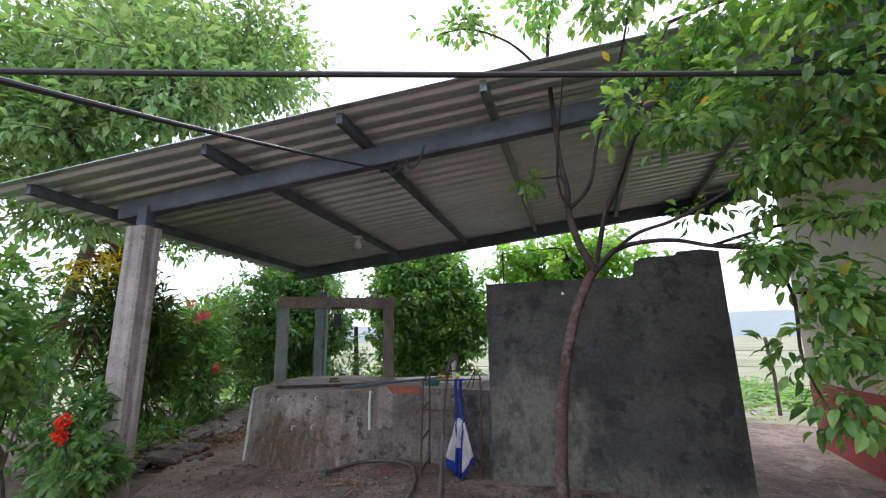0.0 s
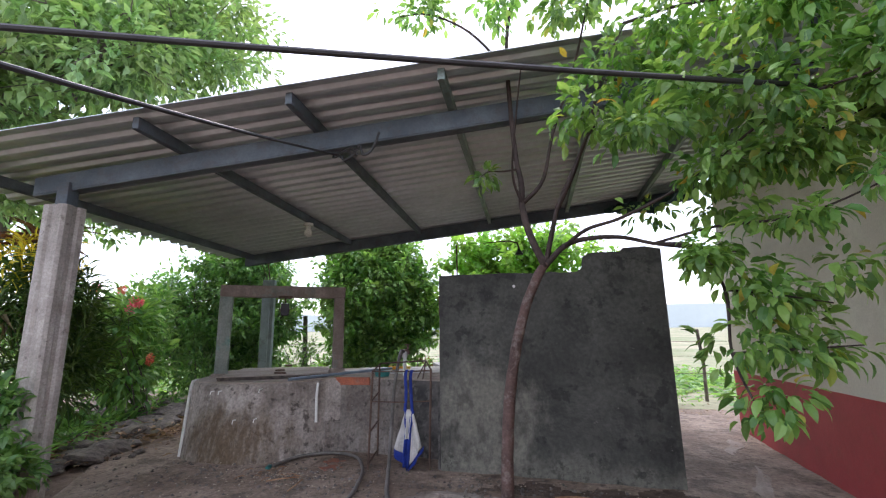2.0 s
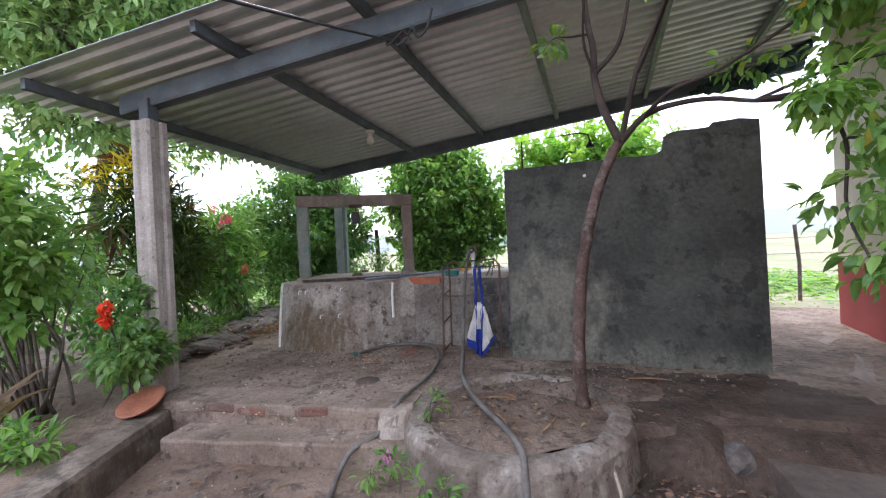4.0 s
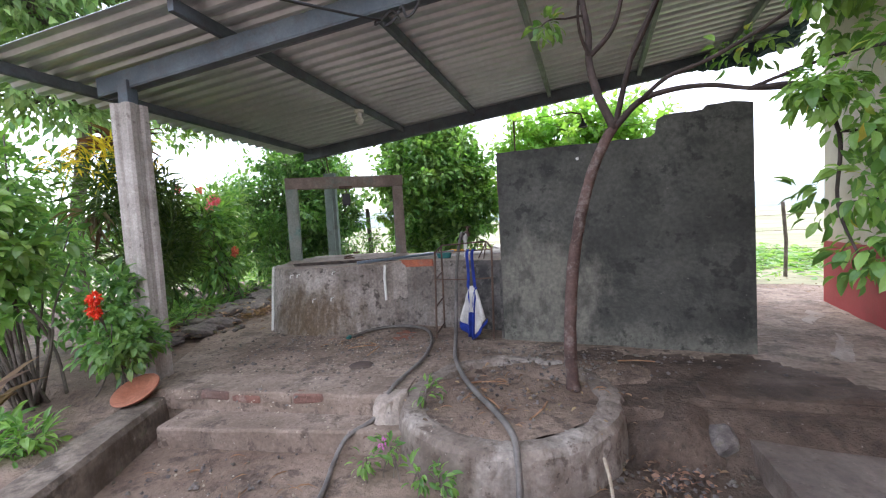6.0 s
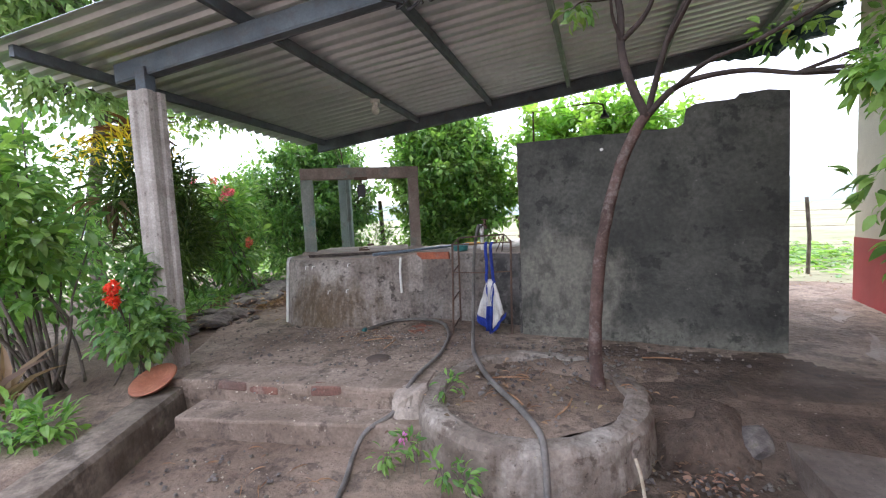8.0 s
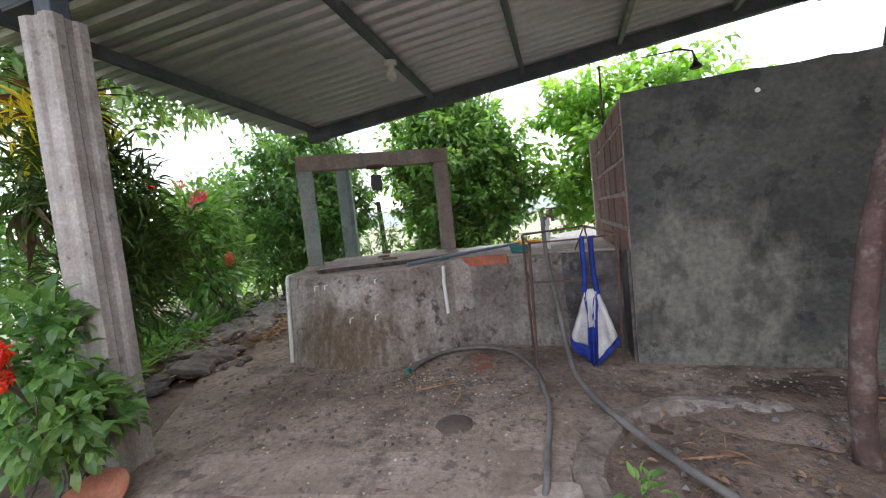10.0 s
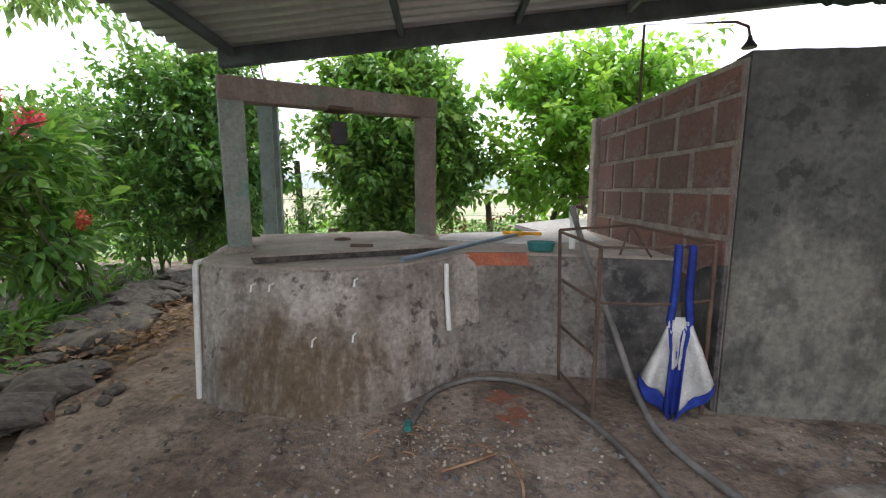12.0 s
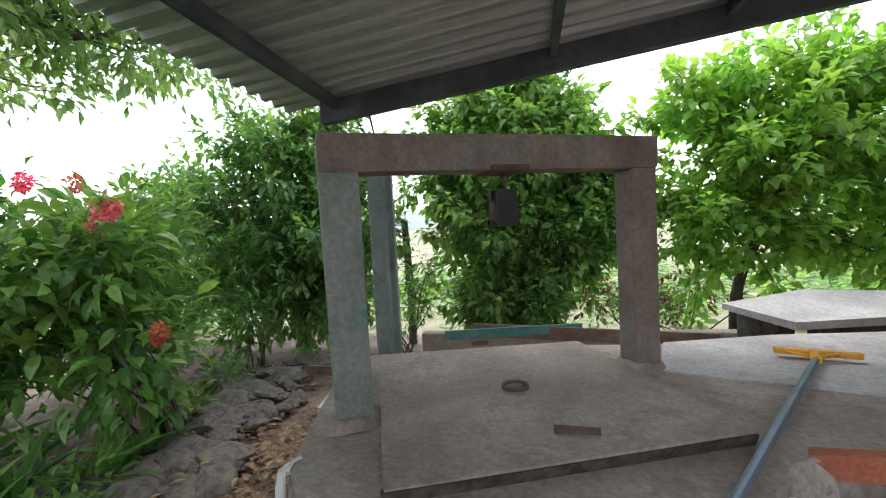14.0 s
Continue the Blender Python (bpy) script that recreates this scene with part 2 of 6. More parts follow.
STEEL_BLUE = mat("grey_blue_painted_steel", (0.075, 0.095, 0.115), (0.125, 0.152, 0.175), 3, 60, 0.6, 0.15, spots=(0.09, 0.07, 0.06), spot_scale=7, spot_amount=0.35, fine_mix=0.25)
STEEL_GREEN = mat("green_grey_painted_steel", (0.15, 0.2, 0.18), (0.24, 0.3, 0.275), 3, 60, 0.5, 0.15, spots=(0.1, 0.08, 0.06), spot_scale=7, spot_amount=0.4, fine_mix=0.25)
CREAM = mat("cream_wall_paint", (0.58, 0.53, 0.41), (0.66, 0.61, 0.49), 0.9, 60, 0.75, 0.15, spots=(0.5, 0.44, 0.33), spot_scale=2, spot_amount=0.3, fine_mix=0.12)
RED = mat("red_dado_paint", (0.33, 0.045, 0.05), (0.42, 0.065, 0.07), 1.1, 60, 0.6, 0.15, spots=(0.27, 0.06, 0.05), spot_scale=3, spot_amount=0.4, fine_mix=0.15)
STONE = mat("field_stone", (0.095, 0.083, 0.077), (0.21, 0.185, 0.17), 4, 40, 0.9, 0.6, spots=(0.16, 0.15, 0.08), spot_scale=3, spot_amount=0.4)
BARK = mat("reddish_bark", (0.07, 0.043, 0.036), (0.135, 0.085, 0.072), 6, 60, 0.9, 0.5, spots=(0.3, 0.27, 0.24), spot_scale=14, spot_amount=0.35)
BARKGREY = mat("grey_bark", (0.09, 0.075, 0.06), (0.18, 0.155, 0.13), 5, 50, 0.95, 0.6)
BARKDARK = mat("dark_limb_bark", (0.04, 0.03, 0.026), (0.085, 0.062, 0.055), 6, 60, 0.9, 0.5)
BLACK = plain("black_rubber", (0.03, 0.03, 0.032), 0.5)
HOSE = mat("faded_grey_hose", (0.1, 0.092, 0.084), (0.19, 0.175, 0.16), 5, 70, 0.6, 0.15, fine_mix=0.25)
RUST = mat("rusty_iron", (0.075, 0.05, 0.04), (0.14, 0.085, 0.06), 9, 90, 0.8, 0.35)
PVC = mat("white_pvc", (0.66, 0.66, 0.62), (0.78, 0.78, 0.74), 5, 60, 0.45, 0.05, spots=(0.4, 0.36, 0.3), spot_scale=8, spot_amount=0.4, fine_mix=0.12)
OLDWOOD = mat("grey_brown_board", (0.17, 0.11, 0.08), (0.28, 0.2, 0.15), 4, 60, 0.9, 0.4)
TEAL = mat("worn_teal_paint", (0.06, 0.2, 0.19), (0.1, 0.28, 0.26), 5, 60, 0.7, 0.2, spots=(0.2, 0.16, 0.13), spot_scale=8, spot_amount=0.4)
TEALPLASTIC = plain("teal_plastic", (0.03, 0.16, 0.15), 0.4)
BLUECLOTH = mat("blue_cloth", (0.01, 0.026, 0.19), (0.02, 0.052, 0.32), 9, 160, 0.9, 0.3, fine_mix=0.3)
WHITECLOTH = mat("greyed_white_cloth", (0.42, 0.41, 0.38), (0.6, 0.59, 0.56), 7, 160, 0.95, 0.4, spots=(0.3, 0.27, 0.23), spot_scale=9, spot_amount=0.4)
YELLOW = plain("yellow_plastic", (0.75, 0.36, 0.02), 0.4)
TERRACOTTA = mat("terracotta_plastic", (0.36, 0.13, 0.075), (0.46, 0.19, 0.12), 5, 60, 0.6, 0.15)
ALU = plain("blue_grey_tube", (0.2, 0.26, 0.32), 0.4, 0.4)
GLASSWHITE = plain("opal_bulb", (0.75, 0.75, 0.72), 0.25)
LITTER = mat("dry_leaf_litter", (0.24, 0.12, 0.06), (0.42, 0.26, 0.15), 8, 40, 0.9, 0.3)
WET = mat("damp_smooth_concrete", (0.085, 0.066, 0.054), (0.19, 0.155, 0.13), 1.8, 30, 0.55, 0.7, spots=(0.24, 0.205, 0.175), spot_scale=1.8, spot_amount=0.3, specks=[((0.09, 0.065, 0.05), 9, 0.56, 0.64, 0.7), ((0.5, 0.44, 0.38), 42, 0.66, 0.72, 0.8), ((0.06, 0.045, 0.036), 26, 0.62, 0.68, 0.7)])
# near-black tone: mouldy render with shade put into its colour
BLACKENED_SHADE = mat("blackened_render_with_shade", (0.028, 0.027, 0.026), (0.12, 0.11, 0.1), 4, 40, 0.7, 0.4, spots=(0.2, 0.19, 0.17), spot_scale=9, spot_amount=0.5)
CHIPPED_SHADE = mat("chipped_edge_with_shade", (0.045, 0.037, 0.032), (0.11, 0.09, 0.075), 20, 90, 0.9, 0.5)
LITTERPALE = mat("pale_husk", (0.36, 0.3, 0.22), (0.52, 0.46, 0.37), 8, 40, 0.9, 0.3)
L_NEAR = leaf_mat("young_tree_leaf", (0.075, 0.17, 0.048), (0.26, 0.41, 0.12), 0.46, 0.33, spots=(0.5, 0.3, 0.05))
L_DEEP = leaf_mat("deep_green_leaf", (0.04, 0.105, 0.034), (0.125, 0.24, 0.07), 0.42, 0.33)
L_MID = leaf_mat("mid_green_leaf", (0.06, 0.145, 0.048), (0.2, 0.35, 0.11), 0.47, 0.3)
L_TALL = leaf_mat("tall_tree_leaf", (0.12, 0.2, 0.09), (0.28, 0.39, 0.18), 0.48, 0.4)
L_BRIGHT = leaf_mat("bright_leaf", (0.07, 0.165, 0.045), (0.24, 0.39, 0.11), 0.47, 0.3)
L_LIME = leaf_mat("lime_green_leaf", (0.12, 0.26, 0.05), (0.28, 0.45, 0.1), 0.55, 0.36)
L_CROTON = leaf_mat("croton_leaf", (0.03, 0.075, 0.018), (0.11, 0.17, 0.035), 0.25, 0.35)
L_GOLD = leaf_mat("golden_croton_leaf", (0.5, 0.4, 0.03), (0.78, 0.6, 0.05), 0.3, 0.4)
L_BRONZE = leaf_mat("bronze_leaf", (0.09, 0.035, 0.02), (0.2, 0.09, 0.04), 0.3, 0.45)
L_DRY = leaf_mat("dry_leaf", (0.1, 0.06, 0.042), (0.32, 0.215, 0.14), 0.25, 0.7)
P_RED = leaf_mat("red_petal", (0.6, 0.03, 0.015), (0.8, 0.07, 0.02), 0.25, 0.5)
P_PINK = leaf_mat("pink_petal", (0.8, 0.07, 0.2), (0.93, 0.2, 0.38), 0.25, 0.5)
P_CORAL = leaf_mat("faded_coral_petal", (0.5, 0.1, 0.07), (0.7, 0.2, 0.13), 0.25, 0.5)
P_LILAC = leaf_mat("lilac_petal", (0.5, 0.1, 0.4), (0.6, 0.2, 0.5), 0.25, 0.5)
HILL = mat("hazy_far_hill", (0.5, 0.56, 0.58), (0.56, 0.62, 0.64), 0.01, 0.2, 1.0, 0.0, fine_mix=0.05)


# ---- mesh helpers ----
class Shape:
    """Vertices and faces in world places, joined from simple pieces."""

    def __init__(self):
        self.v, self.f = [], []

    def add(self, v, f):
        k = len(self.v)
        self.v += [tuple(p) for p in v]
        self.f += [tuple(i + k for i in q) for q in f]
        return self

    def box(self, m, sx, sy, sz, bevel=0.0):
        """A box about the pose m, with chamfered upright edges and rims when bevel is given."""
        bm = bmesh.new()
        bmesh.ops.create_cube(bm, size=1.0, matrix=Matrix.Diagonal((sx, sy, sz, 1)))
        if bevel:
            bmesh.ops.bevel(bm, geom=bm.edges[:], offset=bevel, segments=2, affect="EDGES", profile=0.6)
        bm.verts.index_update()
        self.add([m @ v.co for v in bm.verts], [[v.index for v in f.verts] for f in bm.faces])
        bm.free()
        return self

    def tube(self, path, radii, n=8, cap=True):
        pts = [Vector(p) for p in path]
        if isinstance(radii, (int, float)):
            radii = [radii] * len(pts)
        v, f = [], []
        ref = Vector((0.31, 0.17, 0.93))
        for i, p in enumerate(pts):
            d = (pts[min(i + 1, len(pts) - 1)] - pts[max(i - 1, 0)]).normalized()
            a = d.cross(ref)
            if a.length < 0.15:
                a = d.cross(Vector((1, 0.2, 0)))
            a.normalize()
            b = d.cross(a)
            for k in range(n):
                w = 2 * math.pi * k / n
                v.append(p + (a * math.cos(w) + b * math.sin(w)) * radii[i])
        for i in range(len(pts) - 1):
            for k in range(n):
                f.append((i * n + k, i * n + (k + 1) % n, (i + 1) * n + (k + 1) % n, (i + 1) * n + k))
        if cap:
            f += [tuple(range(n - 1, -1, -1)), tuple((len(pts) - 1) * n + k for k in range(n))]
        return self.add(v, f)

    def prism(self, bottom, top):
        """A solid between two matching outlines (lists of points)."""
        n = len(bottom)
        v = list(bottom) + list(top)
        f = [tuple(range(n - 1, -1, -1)), tuple(range(n, 2 * n))]
        f += [(i, (i + 1) % n, n + (i + 1) % n, n + i) for i in range(n)]
        return self.add(v, f)

    def lathe(self, m, profile, n=24):
        v, f = [], []
        for r, z in profile:
            v += [m @ Vector((r * math.cos(2 * math.pi * k / n), r * math.sin(2 * math.pi * k / n), z)) for k in range(n)]
        for i in range(len(profile) - 1):
            for k in range(n):
                f.append((i * n + k, i * n + (k + 1) % n, (i + 1) * n + (k + 1) % n, (i + 1) * n + k))
        return self.add(v, f)

    def rough(self, amount, scale=3.0):
        """Unevenness of hand-made surfaces."""
        self.v = [tuple(Vector(p) + noise.noise_vector(Vector(p) * scale) * amount) for p in self.v]
        return self

    def mesh(self, name, material, origin=(0, 0, 0), smooth=False):
        me = bpy.data.meshes.new(name)
        o = Vector(origin)
        me.from_pydata([tuple(Vector(p) - o) for p in self.v], [], self.f)
        me.materials.append(material)
        me.update()
        if smooth:
            me.polygons.foreach_set("use_smooth", [True] * len(me.polygons))
        return me


def thing(name, at, label, category, group="", kind=""):
    ob = new(name)
    ob.location = at
    ob.empty_display_size = 0.1
    return tagged(ob, label, category, group, kind)


def part(name, shape, material, parent, label="", smooth=False):
    root = parent
    o = Vector(root.location)
    while root.parent:
        root = root.parent
        o += Vector(root.location)
    ob = new(name, shape.mesh(name, material, o, smooth))
    ob.parent = parent
    return tagged(ob, label)


def solo(name, shape, material, at, label, category, group="", kind="", smooth=False):
    ob = new(name, shape.mesh(name, material, at, smooth))
    ob.location = at
    return tagged(ob, label, category, group, kind)


def spline(pts, n=6):
    """A smooth line through the points."""
    p = [Vector(q) for q in pts]
    p = [p[0] * 2 - p[1]] + p + [p[-1] * 2 - p[-2]]
    out = []
    for i in range(1, len(p) - 2):
        for k in range(n):
            t = k / n
            out.append(0.5 * ((2 * p[i]) + (p[i + 1] - p[i - 1]) * t + (2 * p[i - 1] - 5 * p[i] + 4 * p[i + 1] - p[i + 2]) * t * t
                              + (3 * p[i] - p[i - 1] - 3 * p[i + 1] + p[i + 2]) * t ** 3))
    return out + [p[-2]]


def leaves(pos, along, size, width=0.45, near=False, droop=0.25):
    """Many leaves as one Shape-like mesh: arrays of places, directions and lengths."""
    rng = np.random.default_rng(int(abs(pos[:, 0].sum()) * 100) % 9999)
    along = along / np.linalg.norm(along, axis=1, keepdims=True)
    up = np.tile((0.0, 0.0, 1.0), (len(pos), 1)) + rng.normal(0, 0.35, (len(pos), 3))
    side = np.cross(along, up)
    side /= np.linalg.norm(side, axis=1, keepdims=True) + 1e-9
    nrm = np.cross(side, along)
    s = size[:, None]
    if near:
        prof = [(0.0, 0.0, 0.0, 0.0), (0.3, 0.8, 0.03, 0.06), (0.62, 0.92, 0.0, 0.05), (0.85, 0.5, -0.1, 0.03), (1.0, 0.0, -0.2, 0.0)]
        cols = []
        for a, w, h, c in prof:
            mid = pos + s * (along * a + nrm * (h - droop * a * a * 0.5))
            if w == 0:
                cols.append(mid)
            else:
                e = s * side * (w * width * 0.5)
                cols += [mid + e + nrm * s * c, mid, mid - e + nrm * s * c]
        v = np.stack(cols, 1)
        f = [(0, 2, 1), (0, 3, 2), (1, 2, 5, 4), (2, 3, 6, 5), (4, 5, 8, 7), (5, 6, 9, 8), (7, 8, 10), (8, 9, 10)]
    else:
        mid = pos + s * (along * 0.5)
        e = s * side * (width * 0.5)
        v = np.stack([pos, mid + e + nrm * s * 0.06, mid, mid - e + nrm * s * 0.06, pos + s * (along - nrm * droop)], 1)
        f = [(0, 2, 1), (0, 3, 2), (1, 2, 4), (2, 3, 4)]
    k = v.shape[1]
    n = len(pos)
    faces = []
    for q in f:
        faces.append(np.arange(n)[:, None] * k + np.array(q)[None, :])
    sh = Shape()
    sh.v = [tuple(p) for p in v.reshape(-1, 3)]
    sh.f = [tuple(r) for q in faces for r in q.tolist()]
    return sh


def sprays(centres, rng, per=7, leaf=0.1, spread=0.12, down=0.3, outward=None, **kw):
    """Leaves in sprays about twig ends."""
    c = np.repeat(np.asarray(centres, float), per, 0)
    d = rng.normal(0, 1, c.shape)
    d[:, 2] -= down
    if outward is not None:
        o = c - np.asarray(outward)
        d += 0.9 * o / (np.linalg.norm(o, axis=1, keepdims=True) + 1e-6)
    d /= np.linalg.norm(d, axis=1, keepdims=True)
    pos = c + d * rng.uniform(0.1, 1.0, (len(c), 1)) * spread
    return leaves(pos, d, rng.uniform(0.6, 1.15, len(c)) * leaf, **kw)


def blob_points(rng, centre, radii, n, shell=0.55):
    """Twig ends spread unevenly through a lumpy ellipsoid, more of them near its outside."""
    d = rng.normal(0, 1, (n, 3))
    d /= np.linalg.norm(d, axis=1, keepdims=True)
    lump = np.array([0.78 + 0.5 * noise.noise(Vector(q) * 2.3 + Vector(centre)) for q in d])
    r = rng.uniform(shell, 1.0, (n, 1)) * lump[:, None]
    return np.asarray(centre) + d * r * np.asarray(radii)

# ---- ground ----
def smooth_step(a, b, x):
    t = min(max((x - a) / (b - a), 0), 1)
    return t * t * (3 - 2 * t)


def ground_height(x, y):
    """Low yard in front of the steps, garden bed beside it, terrace and field behind."""
    edge = 3.02 + 0.25 * (x + 2.2) if x < -0.9 else 3.45
    low = 1 - smooth_step(edge - 0.05, edge + 0.25, y)
    low *= smooth_step(-2.66, -2.5, x + 0.598 * (y - 1.5)) if y < 2.9 else smooth_step(-3.3, -3.0, x)
    bed = -0.10 if y < 2.6 else -0.04
    h = bed * (1 - low) - 0.3 * low
    if y > 7.2:
        h -= 0.16 * smooth_step(7.2, 9.5, y)
    return h + 0.018 * noise.noise(Vector((x * 1.7, y * 1.7, 0))) + 0.008 * noise.noise(Vector((x * 7, y * 7, 3)))


def axis(lo, hi, step, far):
    a = list(np.arange(lo, hi + 1e-6, step))
    grow, s = [], step
    while a[-1] + sum(grow) < far:
        s *= 1.5
        grow.append(s)
    up = list(np.cumsum(grow))
    return [lo - g for g in reversed(up)] + a + [hi + g for g in up]


def damp_spot(x, y):
    """Soil that stays damp between the planter, the screen wall and the apron, with a ragged outline."""
    r = ((x - 0.45) / 1.25) ** 2 + ((y - 3.55) / 1.2) ** 2
    return r + 0.7 * noise.noise(Vector((x * 2.2, y * 2.2, 4))) + 0.25 * noise.noise(Vector((x * 8, y * 8, 2))) < 1.0


xs, ys = axis(-9.0, 4.0, 0.11, 900), axis(-3.0, 11.0, 0.11, 900)
g = Shape()
g.v = [(x, y, ground_height(x, y)) for y in ys for x in xs]
nx = len(xs)
g.f = [(j * nx + i, j * nx + i + 1, (j + 1) * nx + i + 1, (j + 1) * nx + i) for j in range(len(ys) - 1) for i in range(nx - 1)]
ground = solo("ground", g, EARTH, (0, 0, 0), "brown packed earth yard and fields beyond", "ground", kind="structure", smooth=True)
ground.data.materials.append(FIELD)
ground.data.materials.append(DAMP_EARTH)
for pl in ground.data.polygons:
    c = pl.center
    pl.material_index = 1 if c.y > 9.9 or c.x < -10.5 or c.x > 14 or (c.x > 1.2 and c.y > 11.5) else 2 if damp_spot(c.x, c.y) else 0

# patio: a worn screed with soil trodden over it, uneven, behind the step edge
def patio_edge(x):
    if x < -1.25:
        return 2.79 + 0.234 * (x + 3.085)
    if x < 0.4:
        return 3.55
    return 3.78 + 0.13 * (x - 0.8)


def patio_height(x, y):
    h = 0.004 + 0.016 * noise.noise(Vector((x * 1.1, y * 1.1, 7))) + 0.009 * noise.noise(Vector((x * 4, y * 4, 1))) + 0.004 * noise.noise(Vector((x * 11, y * 11, 1)))
    if -1.3 < x < 0.9:
        h -= 0.03 * smooth_step(4.5, 3.7, y)
    return h


cols = np.arange(-4.6, 2.36, 0.05)
p = Shape()
rows_n = 110
for x in cols:
    y0 = patio_edge(x) if x > -3.3 else 2.66 + (x + 3.3) * -1.2
    y1 = 8.2
    for j in range(rows_n + 1):
        y = y0 + (y1 - y0) * (j / rows_n)
        p.v.append((x, y, patio_height(x, y)))
m_ = rows_n + 1
p.f = [(i * m_ + j, (i + 1) * m_ + j, (i + 1) * m_ + j + 1, i * m_ + j + 1) for i in range(len(cols) - 1) for j in range(rows_n)]
k = len(p.v)
for i, x in enumerate(cols):
    a = p.v[i * m_]
    p.v.append((a[0], a[1] + 0.01, -0.32))
p.f += [(k + i, k + i + 1, (i + 1) * m_, i * m_) for i in range(len(cols) - 1)]
patio = solo("floor_patio", p, PATIO, (0, 0, 0), "brown worn cement patio dusted with soil", "floor", kind="structure", smooth=True)
patio.data.materials.append(DAMP_EARTH)
for pl in patio.data.polygons:
    c = pl.center
    if damp_spot(c.x, c.y) and c.z > -0.2:
        pl.material_index = 1


def edge_box(a, b, back, z0, z1, bevel=0.012, n=10, wear=0.012):
    """A long block whose front top edge runs from a to b, worn along its nose."""
    a, b = Vector((*a, 0)), Vector((*b, 0))
    d = (b - a).normalized()
    q = Vector((-d.y, d.x, 0))
    prof = [(0, z0), (0, z1 - bevel * 1.6), (bevel * 0.5, z1 - bevel * 0.5), (bevel * 1.6, z1), (back, z1), (back, z0)]
    s = Shape()
    for i in range(n + 1):
        c = a.lerp(b, i / n)
        w = wear * noise.noise(c * 4)
        s.v += [tuple(c + q * (u + (w if u < back / 2 else 0)) + Vector((0, 0, z + w * (z > z0)))) for u, z in prof]
    m6 = len(prof)
    s.f = [(i * m6 + j, i * m6 + (j + 1) % m6, (i + 1) * m6 + (j + 1) % m6, (i + 1) * m6 + j) for i in range(n) for j in range(m6)]
    s.f = [tuple(reversed(f)) for f in s.f] + [tuple(range(m6)), tuple(n * m6 + j for j in reversed(range(m6)))]
    return s


upper = thing("patio_step", (-2.2, 2.9, -0.14), "upper concrete step with a worn red brick nose", "step", kind="structure")
part("tread", edge_box((-3.17, 2.765), (-1.25, 3.215), 0.35, -0.145, 0.012), STEP, upper)
d_step = Vector((0.97, 0.227, 0)).normalized()
for i in range(7):
    c = Vector((-3.125, 2.81, -0.036)) + d_step * (0.14 + 0.262 * i)
    part("brick", Shape().box(Matrix.Translation(c + Vector((0, 0, 0.012 * math.sin(i * 2.1)))) @ pose(0, 0, 0, 0, 0, 14), 0.25, 0.08, 0.07, 0.018).rough(0.016, 9), BRICKRED if i in (1, 2, 4) else STEP, upper)
lower = solo("garden_step", edge_box((-2.9, 2.515), (-0.85, 3.1), 0.36, -0.34, -0.142, n=16), STEP, (-1.9, 2.7, -0.34), "lower concrete step stained with damp", "step", kind="structure")

# low retaining wall of the garden bed
rw = Shape()
line = [(-3.30, 2.72), (-3.19, 2.54), (-3.07, 2.34), (-2.95, 2.14), (-2.83, 1.94), (-2.71, 1.74), (-2.6, 1.56), (-2.51, 1.41), (-2.3, 1.06), (-2.05, 0.65), (-1.8, 0.2), (-1.55, -0.4), (-1.35, -1.2)]
for i, (x, y) in enumerate(line):
    w = 0.012 * noise.noise(Vector((x * 5, y * 5, 0)))
    for dx, z in ((0.125, -0.36), (0.115, -0.09), (0.098, -0.055 + w), (-0.095, -0.05 + w), (-0.115, -0.08), (-0.12, -0.36)):
        rw.v.append((x + dx + w, y + dx * 0.6, z))
rw.f = [(i * 6 + j, i * 6 + (j + 1) % 6, (i + 1) * 6 + (j + 1) % 6, (i + 1) * 6 + j) for i in range(len(line) - 1) for j in range(6)] + [tuple(range(6))[::-1]]
solo("wall_garden", rw, mat("mossy_low_wall", (0.1, 0.078, 0.058), (0.26, 0.215, 0.175), 3.0, 30, 0.92, 0.9, spots=(0.055, 0.046, 0.034), spot_scale=3.4, spot_amount=0.85, streak=(0.075, 0.055, 0.04), streak_amount=0.5, specks=[((0.36, 0.33, 0.29), 12, 0.63, 0.7, 0.6), ((0.08, 0.1, 0.04), 6, 0.6, 0.66, 0.5)]), (-2.8, 1.4, -0.36), "low stained concrete retaining wall of the bed", "wall", kind="structure")

for x_, y_, r_, s_, z_ in ((1.8, 5.15, 0.07, 0.5, 0.0), (1.95, 6.3, 0.1, 0.4, 0.0), (1.55, 2.95, 0.16, 0.3, -0.166)):
    pts_ = [(x_ + r_ * math.cos(a_) * (0.8 + 0.9 * noise.noise(Vector((a_ * 1.7, x_ * 7, 0)))) + 0.25 * s_ * math.sin(a_), y_ + s_ * math.sin(a_) * (0.8 + 0.6 * noise.noise(Vector((a_ * 2, 4, x_ * 5))))) for a_ in [i_ * 0.2244 for i_ in range(28)]]
    hs_ = [(patio_height(a_, c_) if z_ == 0 else z_) for a_, c_ in pts_]
    solo("cement_wash", Shape().prism([(a_, c_, h_ - 0.02) for (a_, c_), h_ in zip(pts_, hs_)], [(a_, c_, h_ + 0.004) for (a_, c_), h_ in zip(pts_, hs_)]), SLAB, (x_, y_, z_), "thin pale cement smear on the floor", "cement", kind="structure")

